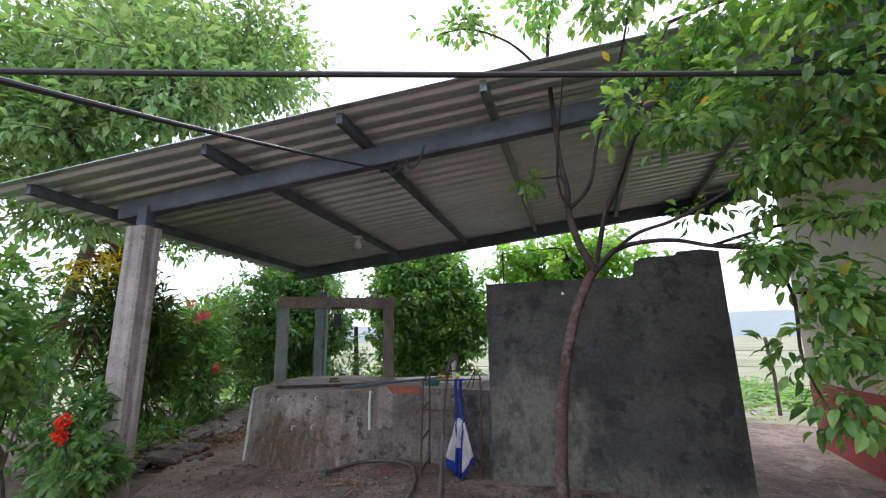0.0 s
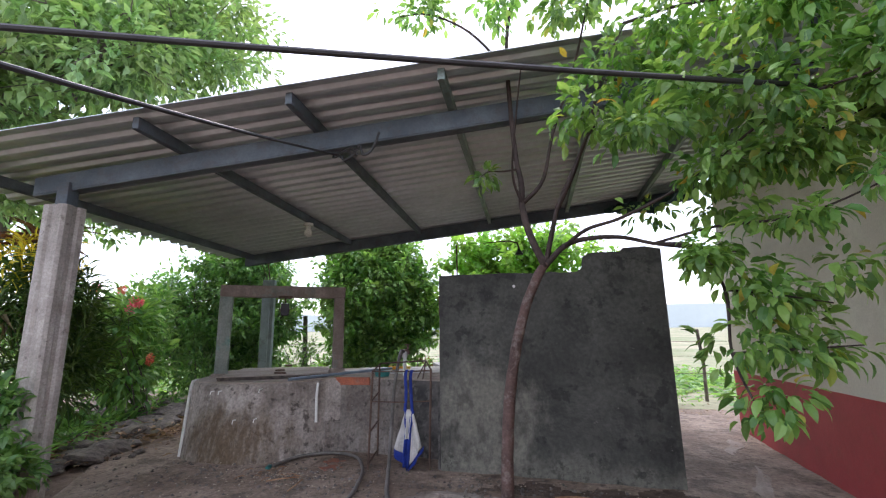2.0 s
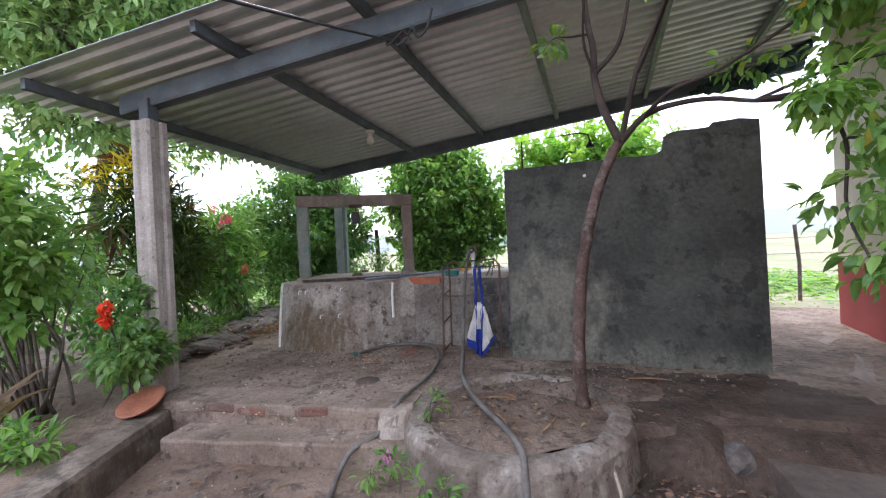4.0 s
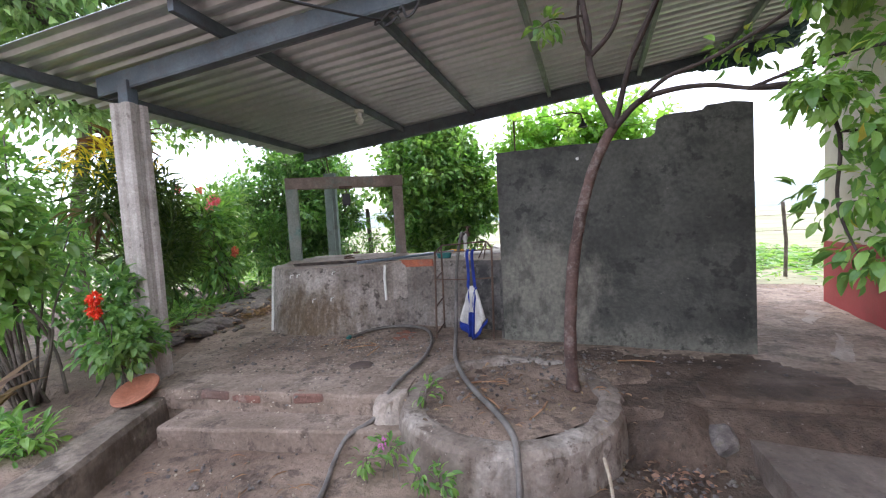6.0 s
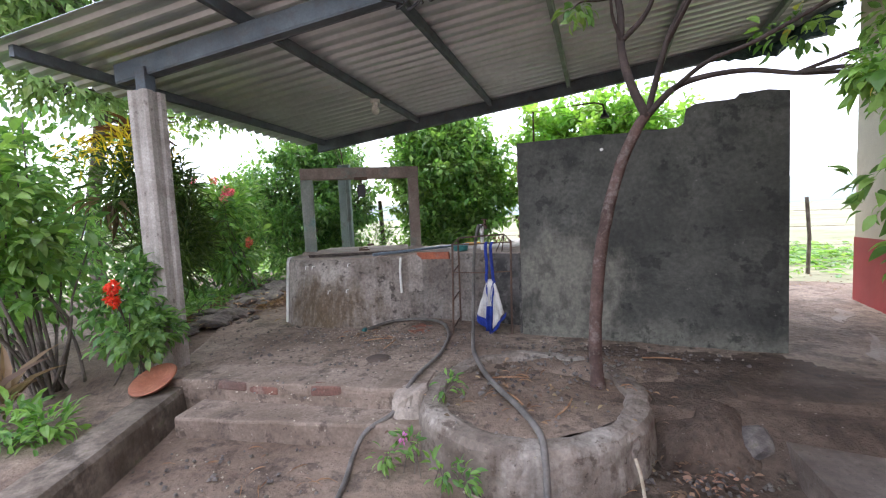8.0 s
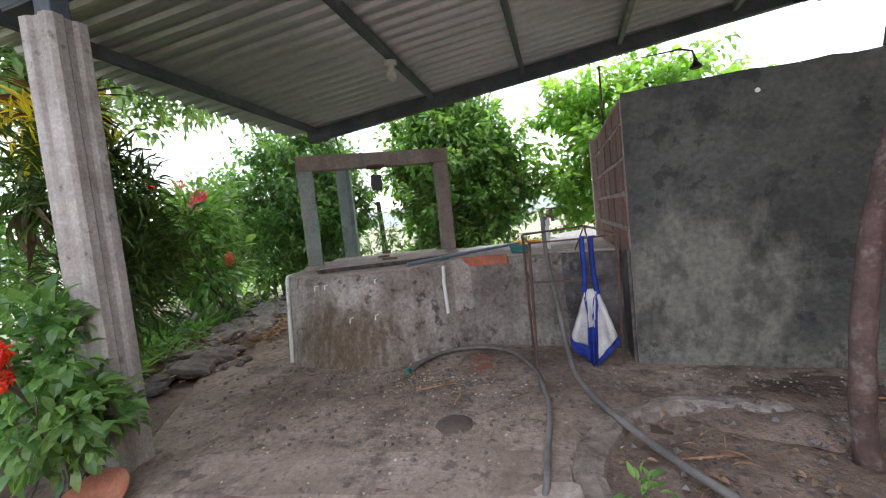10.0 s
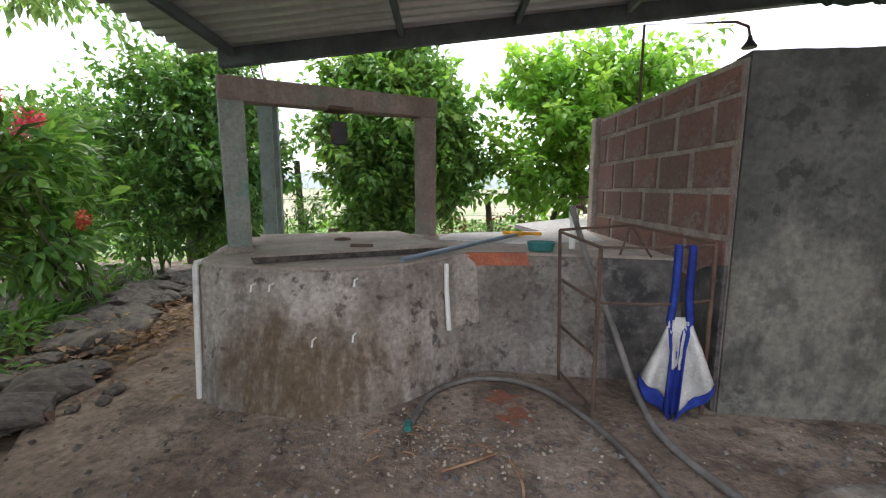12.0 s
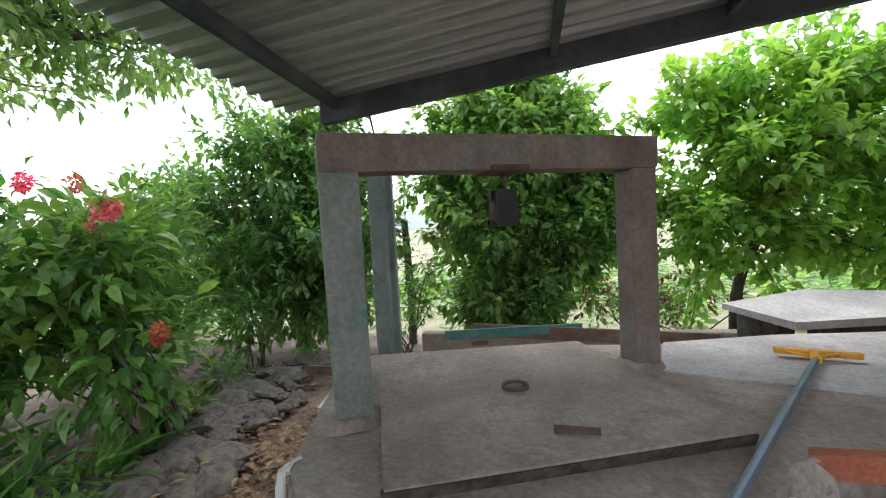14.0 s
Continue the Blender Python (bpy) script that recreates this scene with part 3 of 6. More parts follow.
# lower concrete apron beside the yard
ap = Shape()
ap.prism([(0.80, 3.72, -0.36), (0.92, 3.1, -0.36), (1.15, 2.2, -0.36), (1.4, 1.2, -0.36), (2.35, 1.0, -0.36), (2.35, 3.95, -0.36), (1.4, 3.85, -0.36)],
         [(0.82, 3.72, -0.13), (0.94, 3.1, -0.16), (1.17, 2.2, -0.18), (1.42, 1.2, -0.19), (2.35, 1.0, -0.19), (2.35, 3.95, -0.14), (1.4, 3.85, -0.13)]).rough(0.012, 4)
solo("floor_apron", ap, WET, (1.5, 2.8, -0.36), "lower damp concrete apron beside the yard", "floor", kind="structure")
solo("patio_edge_step", edge_box((0.66, 3.80), (2.34, 4.02), 0.22, -0.3, 0.022, 0.014, 18, 0.03), DAMP_EARTH, (1.5, 3.9, -0.3), "dark damp cement edge of the patio", "step", kind="structure")


# ---- walls ----
def wall_slab(profile, place, thick, n_sub=10):
    """An upright slab over an outline of (along, height); place turns (along, depth, height) into the world."""
    s = Shape()
    k = len(profile)
    s.v = [place(a, 0, z) for a, z in profile] + [place(a, thick, z) for a, z in profile]
    s.f = [tuple(range(k)), tuple(range(2 * k - 1, k - 1, -1))] + [((i + 1) % k, i, k + i, k + (i + 1) % k) for i in range(k)]
    return s


def worn_top(points, step=0.07, amount=0.012):
    out = []
    for (a, za), (b, zb) in zip(points, points[1:]):
        n = max(1, int(math.hypot(b - a, zb - za) / step))
        for i in range(n):
            t = i / n
            out.append((a + (b - a) * t, za + (zb - za) * t + amount * noise.noise(Vector((a + (b - a) * t, za, 0)) * 9)))
    return out + [points[-1]]


top = worn_top([(-0.96, 1.865), (-0.22, 1.858), (0.40, 1.84), (0.445, 1.87), (0.46, 1.985), (0.52, 2.012), (0.79, 2.016), (0.82, 2.048), (1.0, 2.045), (1.135, 2.02)])
prof = [(-0.96, -0.3), *top, (1.148, -0.3)]
dark = wall_slab(prof[::-1], lambda a, d, z: (a, 4.785 + d, z), 0.15)
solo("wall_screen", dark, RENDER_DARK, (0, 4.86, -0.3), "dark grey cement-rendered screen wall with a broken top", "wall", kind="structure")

# brick return behind it
B0, B1 = Vector((-0.975, 4.80, 0)), Vector((-1.235, 6.88, 0))
bdir = (B1 - B0).normalized()
bside = Vector((-bdir.y, bdir.x, 0))
blen = (B1 - B0).length
core = worn_top([(0.0, 1.845), (1.0, 1.855), (blen, 1.86)], 0.1, 0.01)
brick_wall = thing("wall_brick_return", (*B0.lerp(B1, 0.5).xy, -0.2), "red clay brick return wall with wide mortar joints", "wall", kind="structure")
part("mortar_core", wall_slab([(0, -0.2), *core, (blen, -0.2)][::-1], lambda a, d, z: tuple(B0 + bdir * a + bside * (0.0 - 0.14 + 0.13 - d * 0.99) + Vector((0, 0, z))), 0.14), MORTAR, brick_wall)
# thin black panel: damp mould plus the corner's contact shade, as colour
part("damp_skirt", wall_slab([(0.0, -0.05), *worn_top([(0.0, 0.80), (0.25, 0.74), (0.5, 0.62), (0.6, 0.45)], 0.05, 0.05), (0.62, -0.05)][::-1], lambda a, d, z: tuple(B0 + bdir * a + bside * (0.014 - d) + Vector((0, 0, z))), 0.02), BLACKENED_SHADE, brick_wall, "black damp render and painted contact shade low on the brick")
part("corner_post", Shape().box(Matrix.Translation(B1 + bdir * 0.03 - bside * 0.06 + Vector((0, 0, 0.83))) @ pose(0, 0, 0, 0, 0, 8.5), 0.2, 0.12, 2.1, 0.012).rough(0.006, 6), SLAB, brick_wall)

# house
house = thing("house", (2.5, 2.0, -0.3), "cream house wall with a red painted dado", "house", kind="structure")
hs = Shape().box(Matrix.Translation((2.35 + 3.0, 1.1, 1.65)), 6.0, 12.34, 3.9)
part("wall", hs, CREAM, house)
dz = lambda y: 0.74 + (7.27 - y) * 0.025
dd = Shape().prism([(2.344, 7.274, -0.2), (2.344, -5.08, -0.2), (2.36, -5.08, -0.2), (2.36, 7.274, -0.2)],
                   [(2.344, 7.274, dz(7.27)), (2.344, -5.08, dz(-2)), (2.36, -5.08, dz(-2)), (2.36, 7.274, dz(7.27))])
part("dado", dd, RED, house, "dull red painted dado band")
dd2 = Shape().box(Matrix.Translation((5.3, 7.274, 0.26)), 5.9, 0.012, 0.96)
part("dado", dd2, RED, house)
eave = Shape()
for j in range(60):
    y0 = -5.2 + j * 0.22
    eave.add([(1.75, y0, 3.62), (1.75, y0 + 0.11, 3.655), (1.75, y0 + 0.22, 3.62), (5.5, y0 + 0.22, 4.5), (5.5, y0 + 0.11, 4.535), (5.5, y0, 4.5)], [(0, 1, 4, 5), (1, 2, 3, 4)])
part("roof", eave, STEEL_BLUE, house, "dark corrugated eave")


# ---- patio roof ----
RA = radians(10)
RU, RV = Vector((math.cos(RA), math.sin(RA), 0)), Vector((-math.sin(RA), math.cos(RA), 0))


def roof_z(u):
    return 2.75 + 0.115 * (u + 1.96)


def R(u, v, dz_=0.0):
    """A place on the roof, which is a little out of square towards its front."""
    f = (7.53 - v) / 4.6
    z = roof_z(u) + dz_
    u, v = u - (0.09 * (u + 2.75) + 0.04) * f, v + 0.05 * (u + 3.5) * f
    q = RU * u + RV * v
    return Vector((q.x, q.y, z))


def bar(u0, v0, u1, v1, width, low, high, lip=0.0):
    """A steel section between two roof places, from low to high above the purlin line."""
    a, b = R(u0, v0), R(u1, v1)
    d = Vector((b.x - a.x, b.y - a.y, 0)).normalized()
    q = Vector((-d.y, d.x, 0)) * (width / 2)
    s = Shape()
    lo, hi = Vector((0, 0, low)), Vector((0, 0, high))
    c = 0.008
    sec = [(-1, low + c), (-1 + 2 * c / width, low), (1 - 2 * c / width, low), (1, low + c), (1, high), (-1, high)]
    v = [tuple(e + q * w + Vector((0, 0, z))) for e in (a, b) for w, z in sec]
    s.add(v, [(0, 1, 2, 3, 4, 5)[::-1], (6, 7, 8, 9, 10, 11)] + [(i, (i + 1) % 6, 6 + (i + 1) % 6, 6 + i) for i in range(6)])
    if lip:
        for w in (-1, 1):
            pa, pb = a + q * w * 0.8 + lo, b + q * w * 0.8 + lo
            s.tube([pa, pb], lip, 6)
    return s


shelter = thing("patio_roof", (-1.0, 5.5, 0), "corrugated grey zinc lean-to roof on steel beams", "roof", kind="structure")
sheet = Shape()
pitch, amp = 0.178, 0.045
nv = 10
vs = [2.93 + i * pitch / nv for i in range(int((7.70 - 2.93) / pitch) * nv + 1)]
us = [-4.2, -3.0, -1.0, 1.0, 99]
for j, v in enumerate(vs):
    h = amp * smooth_step(0.2, 0.8, 0.5 - 0.5 * math.cos(2 * math.pi * j / nv))
    for u in us:
        uu = min(u, (2.30 + 0.174 * v) / 0.985 + 0.08 * 5.6 * (7.53 - v) / 4.6)
        sheet.v.append(tuple(R(uu, v, 0.10 + h + 0.004 * noise.noise(Vector((uu, v * 2, 0))))))
nu = len(us)
sheet.f = [(j * nu + i, j * nu + i + 1, (j + 1) * nu + i + 1, (j + 1) * nu + i) for j in range(len(vs) - 1) for i in range(nu - 1)]
sh = part("roof_sheet", sheet, SHEET, shelter, "grey corrugated zinc sheeting")
sol = sh.modifiers.new("thickness", "SOLIDIFY")
sol.thickness = 0.003
for u in (-3.72, -1.96, -0.744, 0.437, 1.70, 2.85):
    v0 = 3.02 if u < 2.5 else 3.4
    part("purlin", bar(u, v0, u, 7.53, 0.05, 0.01, 0.095, 0.006), STEEL_BLUE if u < 0 else STEEL_GREEN, shelter, "grey painted steel purlin")
part("front_beam", bar(-3.3, 3.53, 3.45, 3.50, 0.11, -0.155, -0.005, 0.008), STEEL_BLUE, shelter, "grey blue steel box beam")
part("back_beam", bar(-3.86, 7.53, 3.68, 7.53, 0.09, -0.08, 0.095, 0.006), STEEL_BLUE, shelter)
part("beam_hook", Shape().tube(spline([R(-0.62, 3.58, -0.15), R(-0.62, 3.55, -0.2), R(-0.55, 3.52, -0.2), R(-0.5, 3.55, -0.12)]), 0.008, 6), BLACK, shelter)
stub_at = Vector((-3.575, 2.945, 0))
part("post_stub", Shape().box(Matrix.Translation((stub_at.x, stub_at.y, 2.43)) @ pose(0, 0, 0, 0, 0, 11), 0.1, 0.1, 0.22, 0.006), STEEL_BLUE, shelter)

# the front concrete column, cast with chamfered corners and a groove on each face
def grooved_column(at, w, z0, z1, turn):
    h, c, gw, gd = w / 2, 0.02, 0.035, 0.016
    ring = []
    for k in range(4):
        m = pose(at[0], at[1], 0, 0, 0, turn + 90 * k)
        for x, y in ((h, -h + c), (h, -gw), (h - gd, -gw * 0.5), (h - gd, gw * 0.5), (h, gw), (h, h - c)):
            ring.append(m @ Vector((x, y, 0)))
    s = Shape()
    n = len(ring)
    zs = [z0 + (z1 - z0) * i / 6 for i in range(7)]
    for z in zs:
        s.v += [(q.x + 0.003 * noise.noise(Vector((q.x * 9, z * 2, 0))), q.y, z) for q in ring]
    s.f = [(i * n + k, i * n + (k + 1) % n, (i + 1) * n + (k + 1) % n, (i + 1) * n + k) for i in range(6) for k in range(n)]
    s.f += [tuple(range(n))[::-1], tuple(6 * n + k for k in range(n))]
    return s


solo("concrete_column", grooved_column((-3.575, 2.945), 0.205, -0.2, 2.34, 11), COLUMN, (-3.575, 2.945, -0.2), "pale cast concrete column with grooved faces", "column")
back_post = thing("steel_post", (-4.62, 6.79, 0), "grey-green steel post behind the well", "post")
part("shaft", Shape().box(Matrix.Translation((-4.65, 6.82, 1.09)) @ pose(0, 0, 0, 0, 0, 20), 0.2, 0.12, 2.2, 0.012), STEEL_GREEN, back_post)
part("rib", Shape().box(Matrix.Translation((-4.58, 6.735, 1.04)) @ pose(0, 0, 0, 0, 0, 20), 0.035, 0.03, 2.08, 0.006), STEEL_GREEN, back_post)
part("tie_rod", Shape().tube([(-4.62, 6.80, 2.1), (-4.72, 6.82, 2.56)], 0.009, 6).tube([(-4.66, 6.82, 2.1), (-4.85, 6.8, 2.55)], 0.006, 6), RUST, back_post)


# ---- well and wash platform ----
TOP = [(-3.96, 4.76), (-3.86, 4.66), (-3.7, 4.60), (-3.5, 4.575), (-3.25, 4.57), (-3.02, 4.61), (-2.83, 4.69), (-2.68, 4.81), (-2.55, 4.96), (-2.45, 5.13), (-2.3, 5.24), (-1.95, 5.29), (-1.72, 5.285), (-1.5, 5.27), (-1.04, 5.22)]
LOW = [(-3.92, 4.6), (-3.80, 4.48), (-3.64, 4.40), (-3.45, 4.365), (-3.22, 4.35), (-3.0, 4.385), (-2.81, 4.47), (-2.64, 4.62), (-2.51, 4.79), (-2.38, 5.02), (-2.25, 5.10), (-1.9, 5.14), (-1.68, 5.12), (-1.45, 5.10), (-1.02, 5.06)]
BACK = [(-1.27, 6.86), (-1.9, 6.70), (-2.6, 6.42), (-3.4, 6.25), (-4.42, 5.85)]
wb = Shape()
sub = [0, 0.25, 0.5, 0.75, 0.93, 1.0]
ringn = len(TOP) + len(BACK)
for t in sub:
    z = -0.12 + (0.768 + 0.12) * t
    for (a, b) in zip(LOW + BACK, TOP + BACK):
        e = 0.02 * noise.noise(Vector((a[0] * 3, a[1] * 3, z * 3)))
        ins = 0.02 if t == 1.0 else 0.0
        wb.v.append((a[0] + (b[0] - a[0]) * t + e * 0.5, a[1] + (b[1] - a[1]) * t + e + ins, z - (0.0)))
wb.f = [(i * ringn + k, i * ringn + (k + 1) % ringn, (i + 1) * ringn + (k + 1) % ringn, (i + 1) * ringn + k) for i in range(len(sub) - 1) for k in range(ringn)]
well = thing("well", (-3.2, 5.4, -0.1), "round-fronted concrete well and wash platform with stained sides", "well")
side_ = part("side", wb, WELL, well, "stained grey cement side, black with damp and painted shade at the wash end")
side_.data.materials.append(BLACKENED_SHADE)
side_.data.materials.append(WELL_DARK)
cap = Shape()
capn = TOP + BACK
cap.prism([(x, y, 0.762) for x, y in capn], [(x + (0.012 if y < 5.2 else 0), y + (0.012 if y < 5.5 else -0.02), 0.776) for x, y in capn])
part("top_slab", cap, SLAB, well, "worn cement top slab")
part("repair_patch", Shape().prism([(-2.40, 5.21, 0.70), (-1.95, 5.255, 0.70), (-1.95, 5.31, 0.70), (-2.36, 5.27, 0.70)], [(-2.38, 5.2, 0.782), (-1.97, 5.262, 0.782), (-1.97, 5.30, 0.782), (-2.36, 5.255, 0.782)]).rough(0.006, 9), PATCHRED, well, "exposed red brick edge")
part("pale_strip", Shape().prism([(-2.7, 5.9, 0.774), (-1.9, 5.75, 0.774), (-1.32, 6.0, 0.774), (-1.3, 6.84, 0.774), (-2.0, 6.66, 0.774), (-2.62, 6.4, 0.774)], [(-2.7, 5.9, 0.784), (-1.9, 5.75, 0.784), (-1.32, 6.0, 0.784), (-1.3, 6.84, 0.784), (-2.0, 6.66, 0.784), (-2.62, 6.4, 0.784)]), SLABPALE, well, "paler cement topping")
# the wash-end corner's shade is painted in with its black damp
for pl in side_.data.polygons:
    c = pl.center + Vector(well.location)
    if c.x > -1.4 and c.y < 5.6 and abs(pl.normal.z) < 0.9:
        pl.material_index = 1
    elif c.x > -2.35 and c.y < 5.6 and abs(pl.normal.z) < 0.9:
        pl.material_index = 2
hatch = thing("well_cover", (-3.4, 5.4, 0.776), "flat concrete cover slab over the well", "cover")
part("slab", Shape().prism([(-3.53, 4.66, 0.776), (-2.51, 5.245, 0.776), (-3.1, 6.26, 0.778), (-4.18, 5.80, 0.778)], [(-3.54, 4.645, 0.82), (-2.495, 5.235, 0.826), (-3.095, 6.27, 0.81), (-4.19, 5.81, 0.81)]).rough(0.004, 7), SLAB, hatch)
for a, b in (((-3.118, 5.09, 0.828), (-2.974, 5.10, 0.828)), ((-3.69, 6.06, 0.82), (-3.6, 6.10, 0.82))):
    part("lifting_bar", Shape().box(look(((a[0] + b[0]) / 2, (a[1] + b[1]) / 2, 0.828), (b[0], b[1], 0.828)), 0.02, 0.03, 0.15 if a[0] > -3.5 else 0.1, 0.004), RUST, hatch)
# dark strip: chipped edge and the cover's shadow painted together
part("edge_band", Shape().prism([(-3.535, 4.648, 0.778), (-2.502, 5.238, 0.778), (-2.51, 5.25, 0.778), (-3.543, 4.66, 0.778)], [(-3.545, 4.638, 0.812), (-2.495, 5.228, 0.816), (-2.505, 5.25, 0.816), (-3.553, 4.66, 0.812)]), CHIPPED_SHADE, hatch, "dark chipped edge strip with painted shadow")
part("ring", Shape().lathe(pose(-3.32, 5.45, 0.822), [(0.045, 0), (0.06, 0), (0.06, 0.012), (0.045, 0.012), (0.045, 0)], 18), RUST, hatch)

D = Vector((0.8, 0.6, 0)).normalized()
N = Vector((-D.y, D.x, 0))
turn_f = math.degrees(math.atan2(D.y, D.x))
frame_ob = thing("goalpost", (-3.3, 5.5, 0.776), "concrete goalpost frame over the well with faded green paint", "frame")
bl, brc = Vector((-3.924, 4.985, 0)), Vector((-2.676, 5.93, 0))
for nm, c, w in (("post", bl + D * 0.075 + N * 0.08, 0.15), ("post", brc - D * 0.07 + N * 0.08, 0.14)):
    s = Shape()
    s.box(pose(c.x, c.y, (0.77 + 1.77) / 2, 0, 0, turn_f), w, 0.14, 1.77 - 0.77, 0.02)
    part(nm, s.rough(0.008, 4), FRAME_P if w > 0.145 else FRAME_C, frame_ob, 'faded green painted concrete post' if w > 0.145 else '')
    part("footing", Shape().lathe(pose(c.x, c.y, 0.765), [(w * 0.95, 0), (w * 0.8, 0.025), (w * 0.66, 0.05), (w * 0.4, 0.055)], 18).rough(0.03, 9), SLAB, frame_ob, smooth=True)
mid = (bl + brc) / 2 + N * 0.08
part("beam", Shape().box(pose(mid.x, mid.y, 1.84, 0, 0, turn_f), 1.57, 0.16, 0.155, 0.018).rough(0.006, 5), FRAME_C, frame_ob)
part("pulley_hook", Shape().tube(spline([mid + N * -0.02 + Vector((0, 0, 1.765)), mid + Vector((0.0, 0, 1.735)), mid + Vector((0.01, 0, 1.695))]), 0.01, 6).box(Matrix.Translation(mid + Vector((0, 0, 1.770))) @ pose(0, 0, 0, 0, 0, turn_f), 0.18, 0.19, 0.03, 0.012), RUST, frame_ob)
pulley = thing("pulley", (*mid.xy, 1.695), "rusty iron well pulley hanging under the beam", "pulley")
for o in (-0.035, 0.035):
    part("cheek", Shape().box(Matrix.Translation(mid + N * o + Vector((0, 0, 1.605))) @ pose(0, 0, 0, 0, 0, turn_f), 0.1, 0.012, 0.16, 0.004), BLACK, pulley)
part("wheel", Shape().lathe(Matrix.Translation(mid + Vector((0, 0, 1.595))) @ pose(0, 0, 0, 90, 0, turn_f), [(0.0, -0.03), (0.06, -0.03), (0.048, 0), (0.06, 0.03), (0.0, 0.03)], 18), RUST, pulley)


for x_, y_, z_ in ((-3.455, 4.50, 0.69), (-3.35, 4.50, 0.695), (-2.915, 4.60, 0.715), (-3.1, 4.455, 0.42), (-2.91, 4.54, 0.425)):
    part("peg", Shape().tube([(x_, y_ + 0.03, z_), (x_, y_ - 0.012, z_), (x_ - 0.002, y_ - 0.02, z_ - 0.035)], 0.005, 6), PVC, well)
solo("wall_plug", Shape().lathe(pose(-0.196, 4.786, 1.727, 90), [(0, 0.008), (0.012, 0.008), (0.015, 0.0)], 12), PVC, (-0.196, 4.786, 1.727), "small white plug in the dark wall", "plug")

# ---- round planter ----
PC, PR = (-0.56, 3.50), 0.76
planter = thing("planter", (*PC, -0.32), "round cracked concrete planter ring with patchy limewash", "planter")
ring = Shape()
nring = 96
rim_prof = ((PR + 0.03, -0.36), (PR + 0.025, -0.26), (PR + 0.015, -0.17), (PR + 0.012, -0.09), (PR + 0.004, -0.03), (PR - 0.02, 0.008), (PR - 0.06, 0.016), (PR - 0.11, 0.018), (PR - 0.15, 0.008), (PR - 0.17, -0.02), (PR - 0.18, -0.1))
nprof = len(rim_prof)
for k in range(nring):
    a = 2 * math.pi * k / nring
    e = 0.03 * noise.noise(Vector((math.cos(a) * 2, math.sin(a) * 2, 5))) + 0.018 * noise.noise(Vector((math.cos(a) * 7, math.sin(a) * 7, 2)))
    tilt = 0.02 * math.sin(a)
    for r, z in rim_prof:
        ring.v.append((PC[0] + (r + e) * math.cos(a) * 0.98, PC[1] + (r + e) * math.sin(a), z + tilt - 0.005 + e * 0.5))
ring.f = [(k * nprof + j, ((k + 1) % nring) * nprof + j, ((k + 1) % nring) * nprof + j + 1, k * nprof + j + 1) for k in range(nring) for j in range(nprof - 1)]
ring.rough(0.016, 7).rough(0.008, 22)
part("rim", ring, mat("patchy_limewashed_concrete", (0.15, 0.118, 0.094), (0.29, 0.245, 0.205), 2.8, 34, 0.9, 0.6, spots=(0.42, 0.39, 0.35), spot_scale=1.9, spot_amount=0.55, streak=(0.11, 0.086, 0.07), streak_amount=0.5, specks=[((0.09, 0.065, 0.05), 9, 0.56, 0.64, 0.7), ((0.5, 0.44, 0.38), 42, 0.66, 0.72, 0.8), ((0.06, 0.045, 0.036), 26, 0.62, 0.68, 0.7)]), planter)
soil = Shape()
for i in range(14):
    for k in range(32):
        r = (PR - 0.15) * i / 13
        a = 2 * math.pi * k / 32
        x, y = PC[0] + r * math.cos(a), PC[1] + r * math.sin(a)
        soil.v.append((x, y, -0.02 + 0.03 * noise.noise(Vector((x * 3, y * 3, 2))) + 0.02 * noise.noise(Vector((x * 9, y * 9, 2))) + 0.02 * (1 - i / 13)))
soil.f = [(i * 32 + k, i * 32 + (k + 1) % 32, (i + 1) * 32 + (k + 1) % 32, (i + 1) * 32 + k) for i in range(13) for k in range(32)]
part("soil", soil, EARTH, planter, "dry brown soil", smooth=True)
heap = Shape()
for i in range(9):
    for k in range(28):
        a = 2 * math.pi * k / 28
        x, y = -0.22 + 0.62 * i / 8 * math.cos(a), 4.12 + 0.3 * i / 8 * math.sin(a)
        heap.v.append((x, y, 0.065 * (1 - (i / 8) ** 2) - 0.02 + 0.035 * noise.noise(Vector((x * 5, y * 5, 1))) + 0.015 * noise.noise(Vector((x * 14, y * 14, 1)))))
heap.f = [(i * 28 + k, i * 28 + (k + 1) % 28, (i + 1) * 28 + (k + 1) % 28, (i + 1) * 28 + k) for i in range(8) for k in range(28)]
solo("ground_heap", heap, EARTH, (-0.22, 4.12, 0.0), "dark soil heaped over the planter rim", "soil", kind="structure", smooth=True)

# ---- trees and plants ----
GROW, MORE = 1.12, 1.25
def limb(a, b, r0, r1, rng, bend=0.12, n=6):
    a, b = Vector(a), Vector(b)
    L = (b - a).length
    c1 = a.lerp(b, 0.35) + Vector(rng.normal(0, bend * L, 3)) * 0.6
    c2 = a.lerp(b, 0.7) + Vector(rng.normal(0, bend * L, 3)) * 0.6
    p = spline([a, c1, c2, b], 3)
    return p, [r0 + (r1 - r0) * i / (len(p) - 1) for i in range(len(p))]


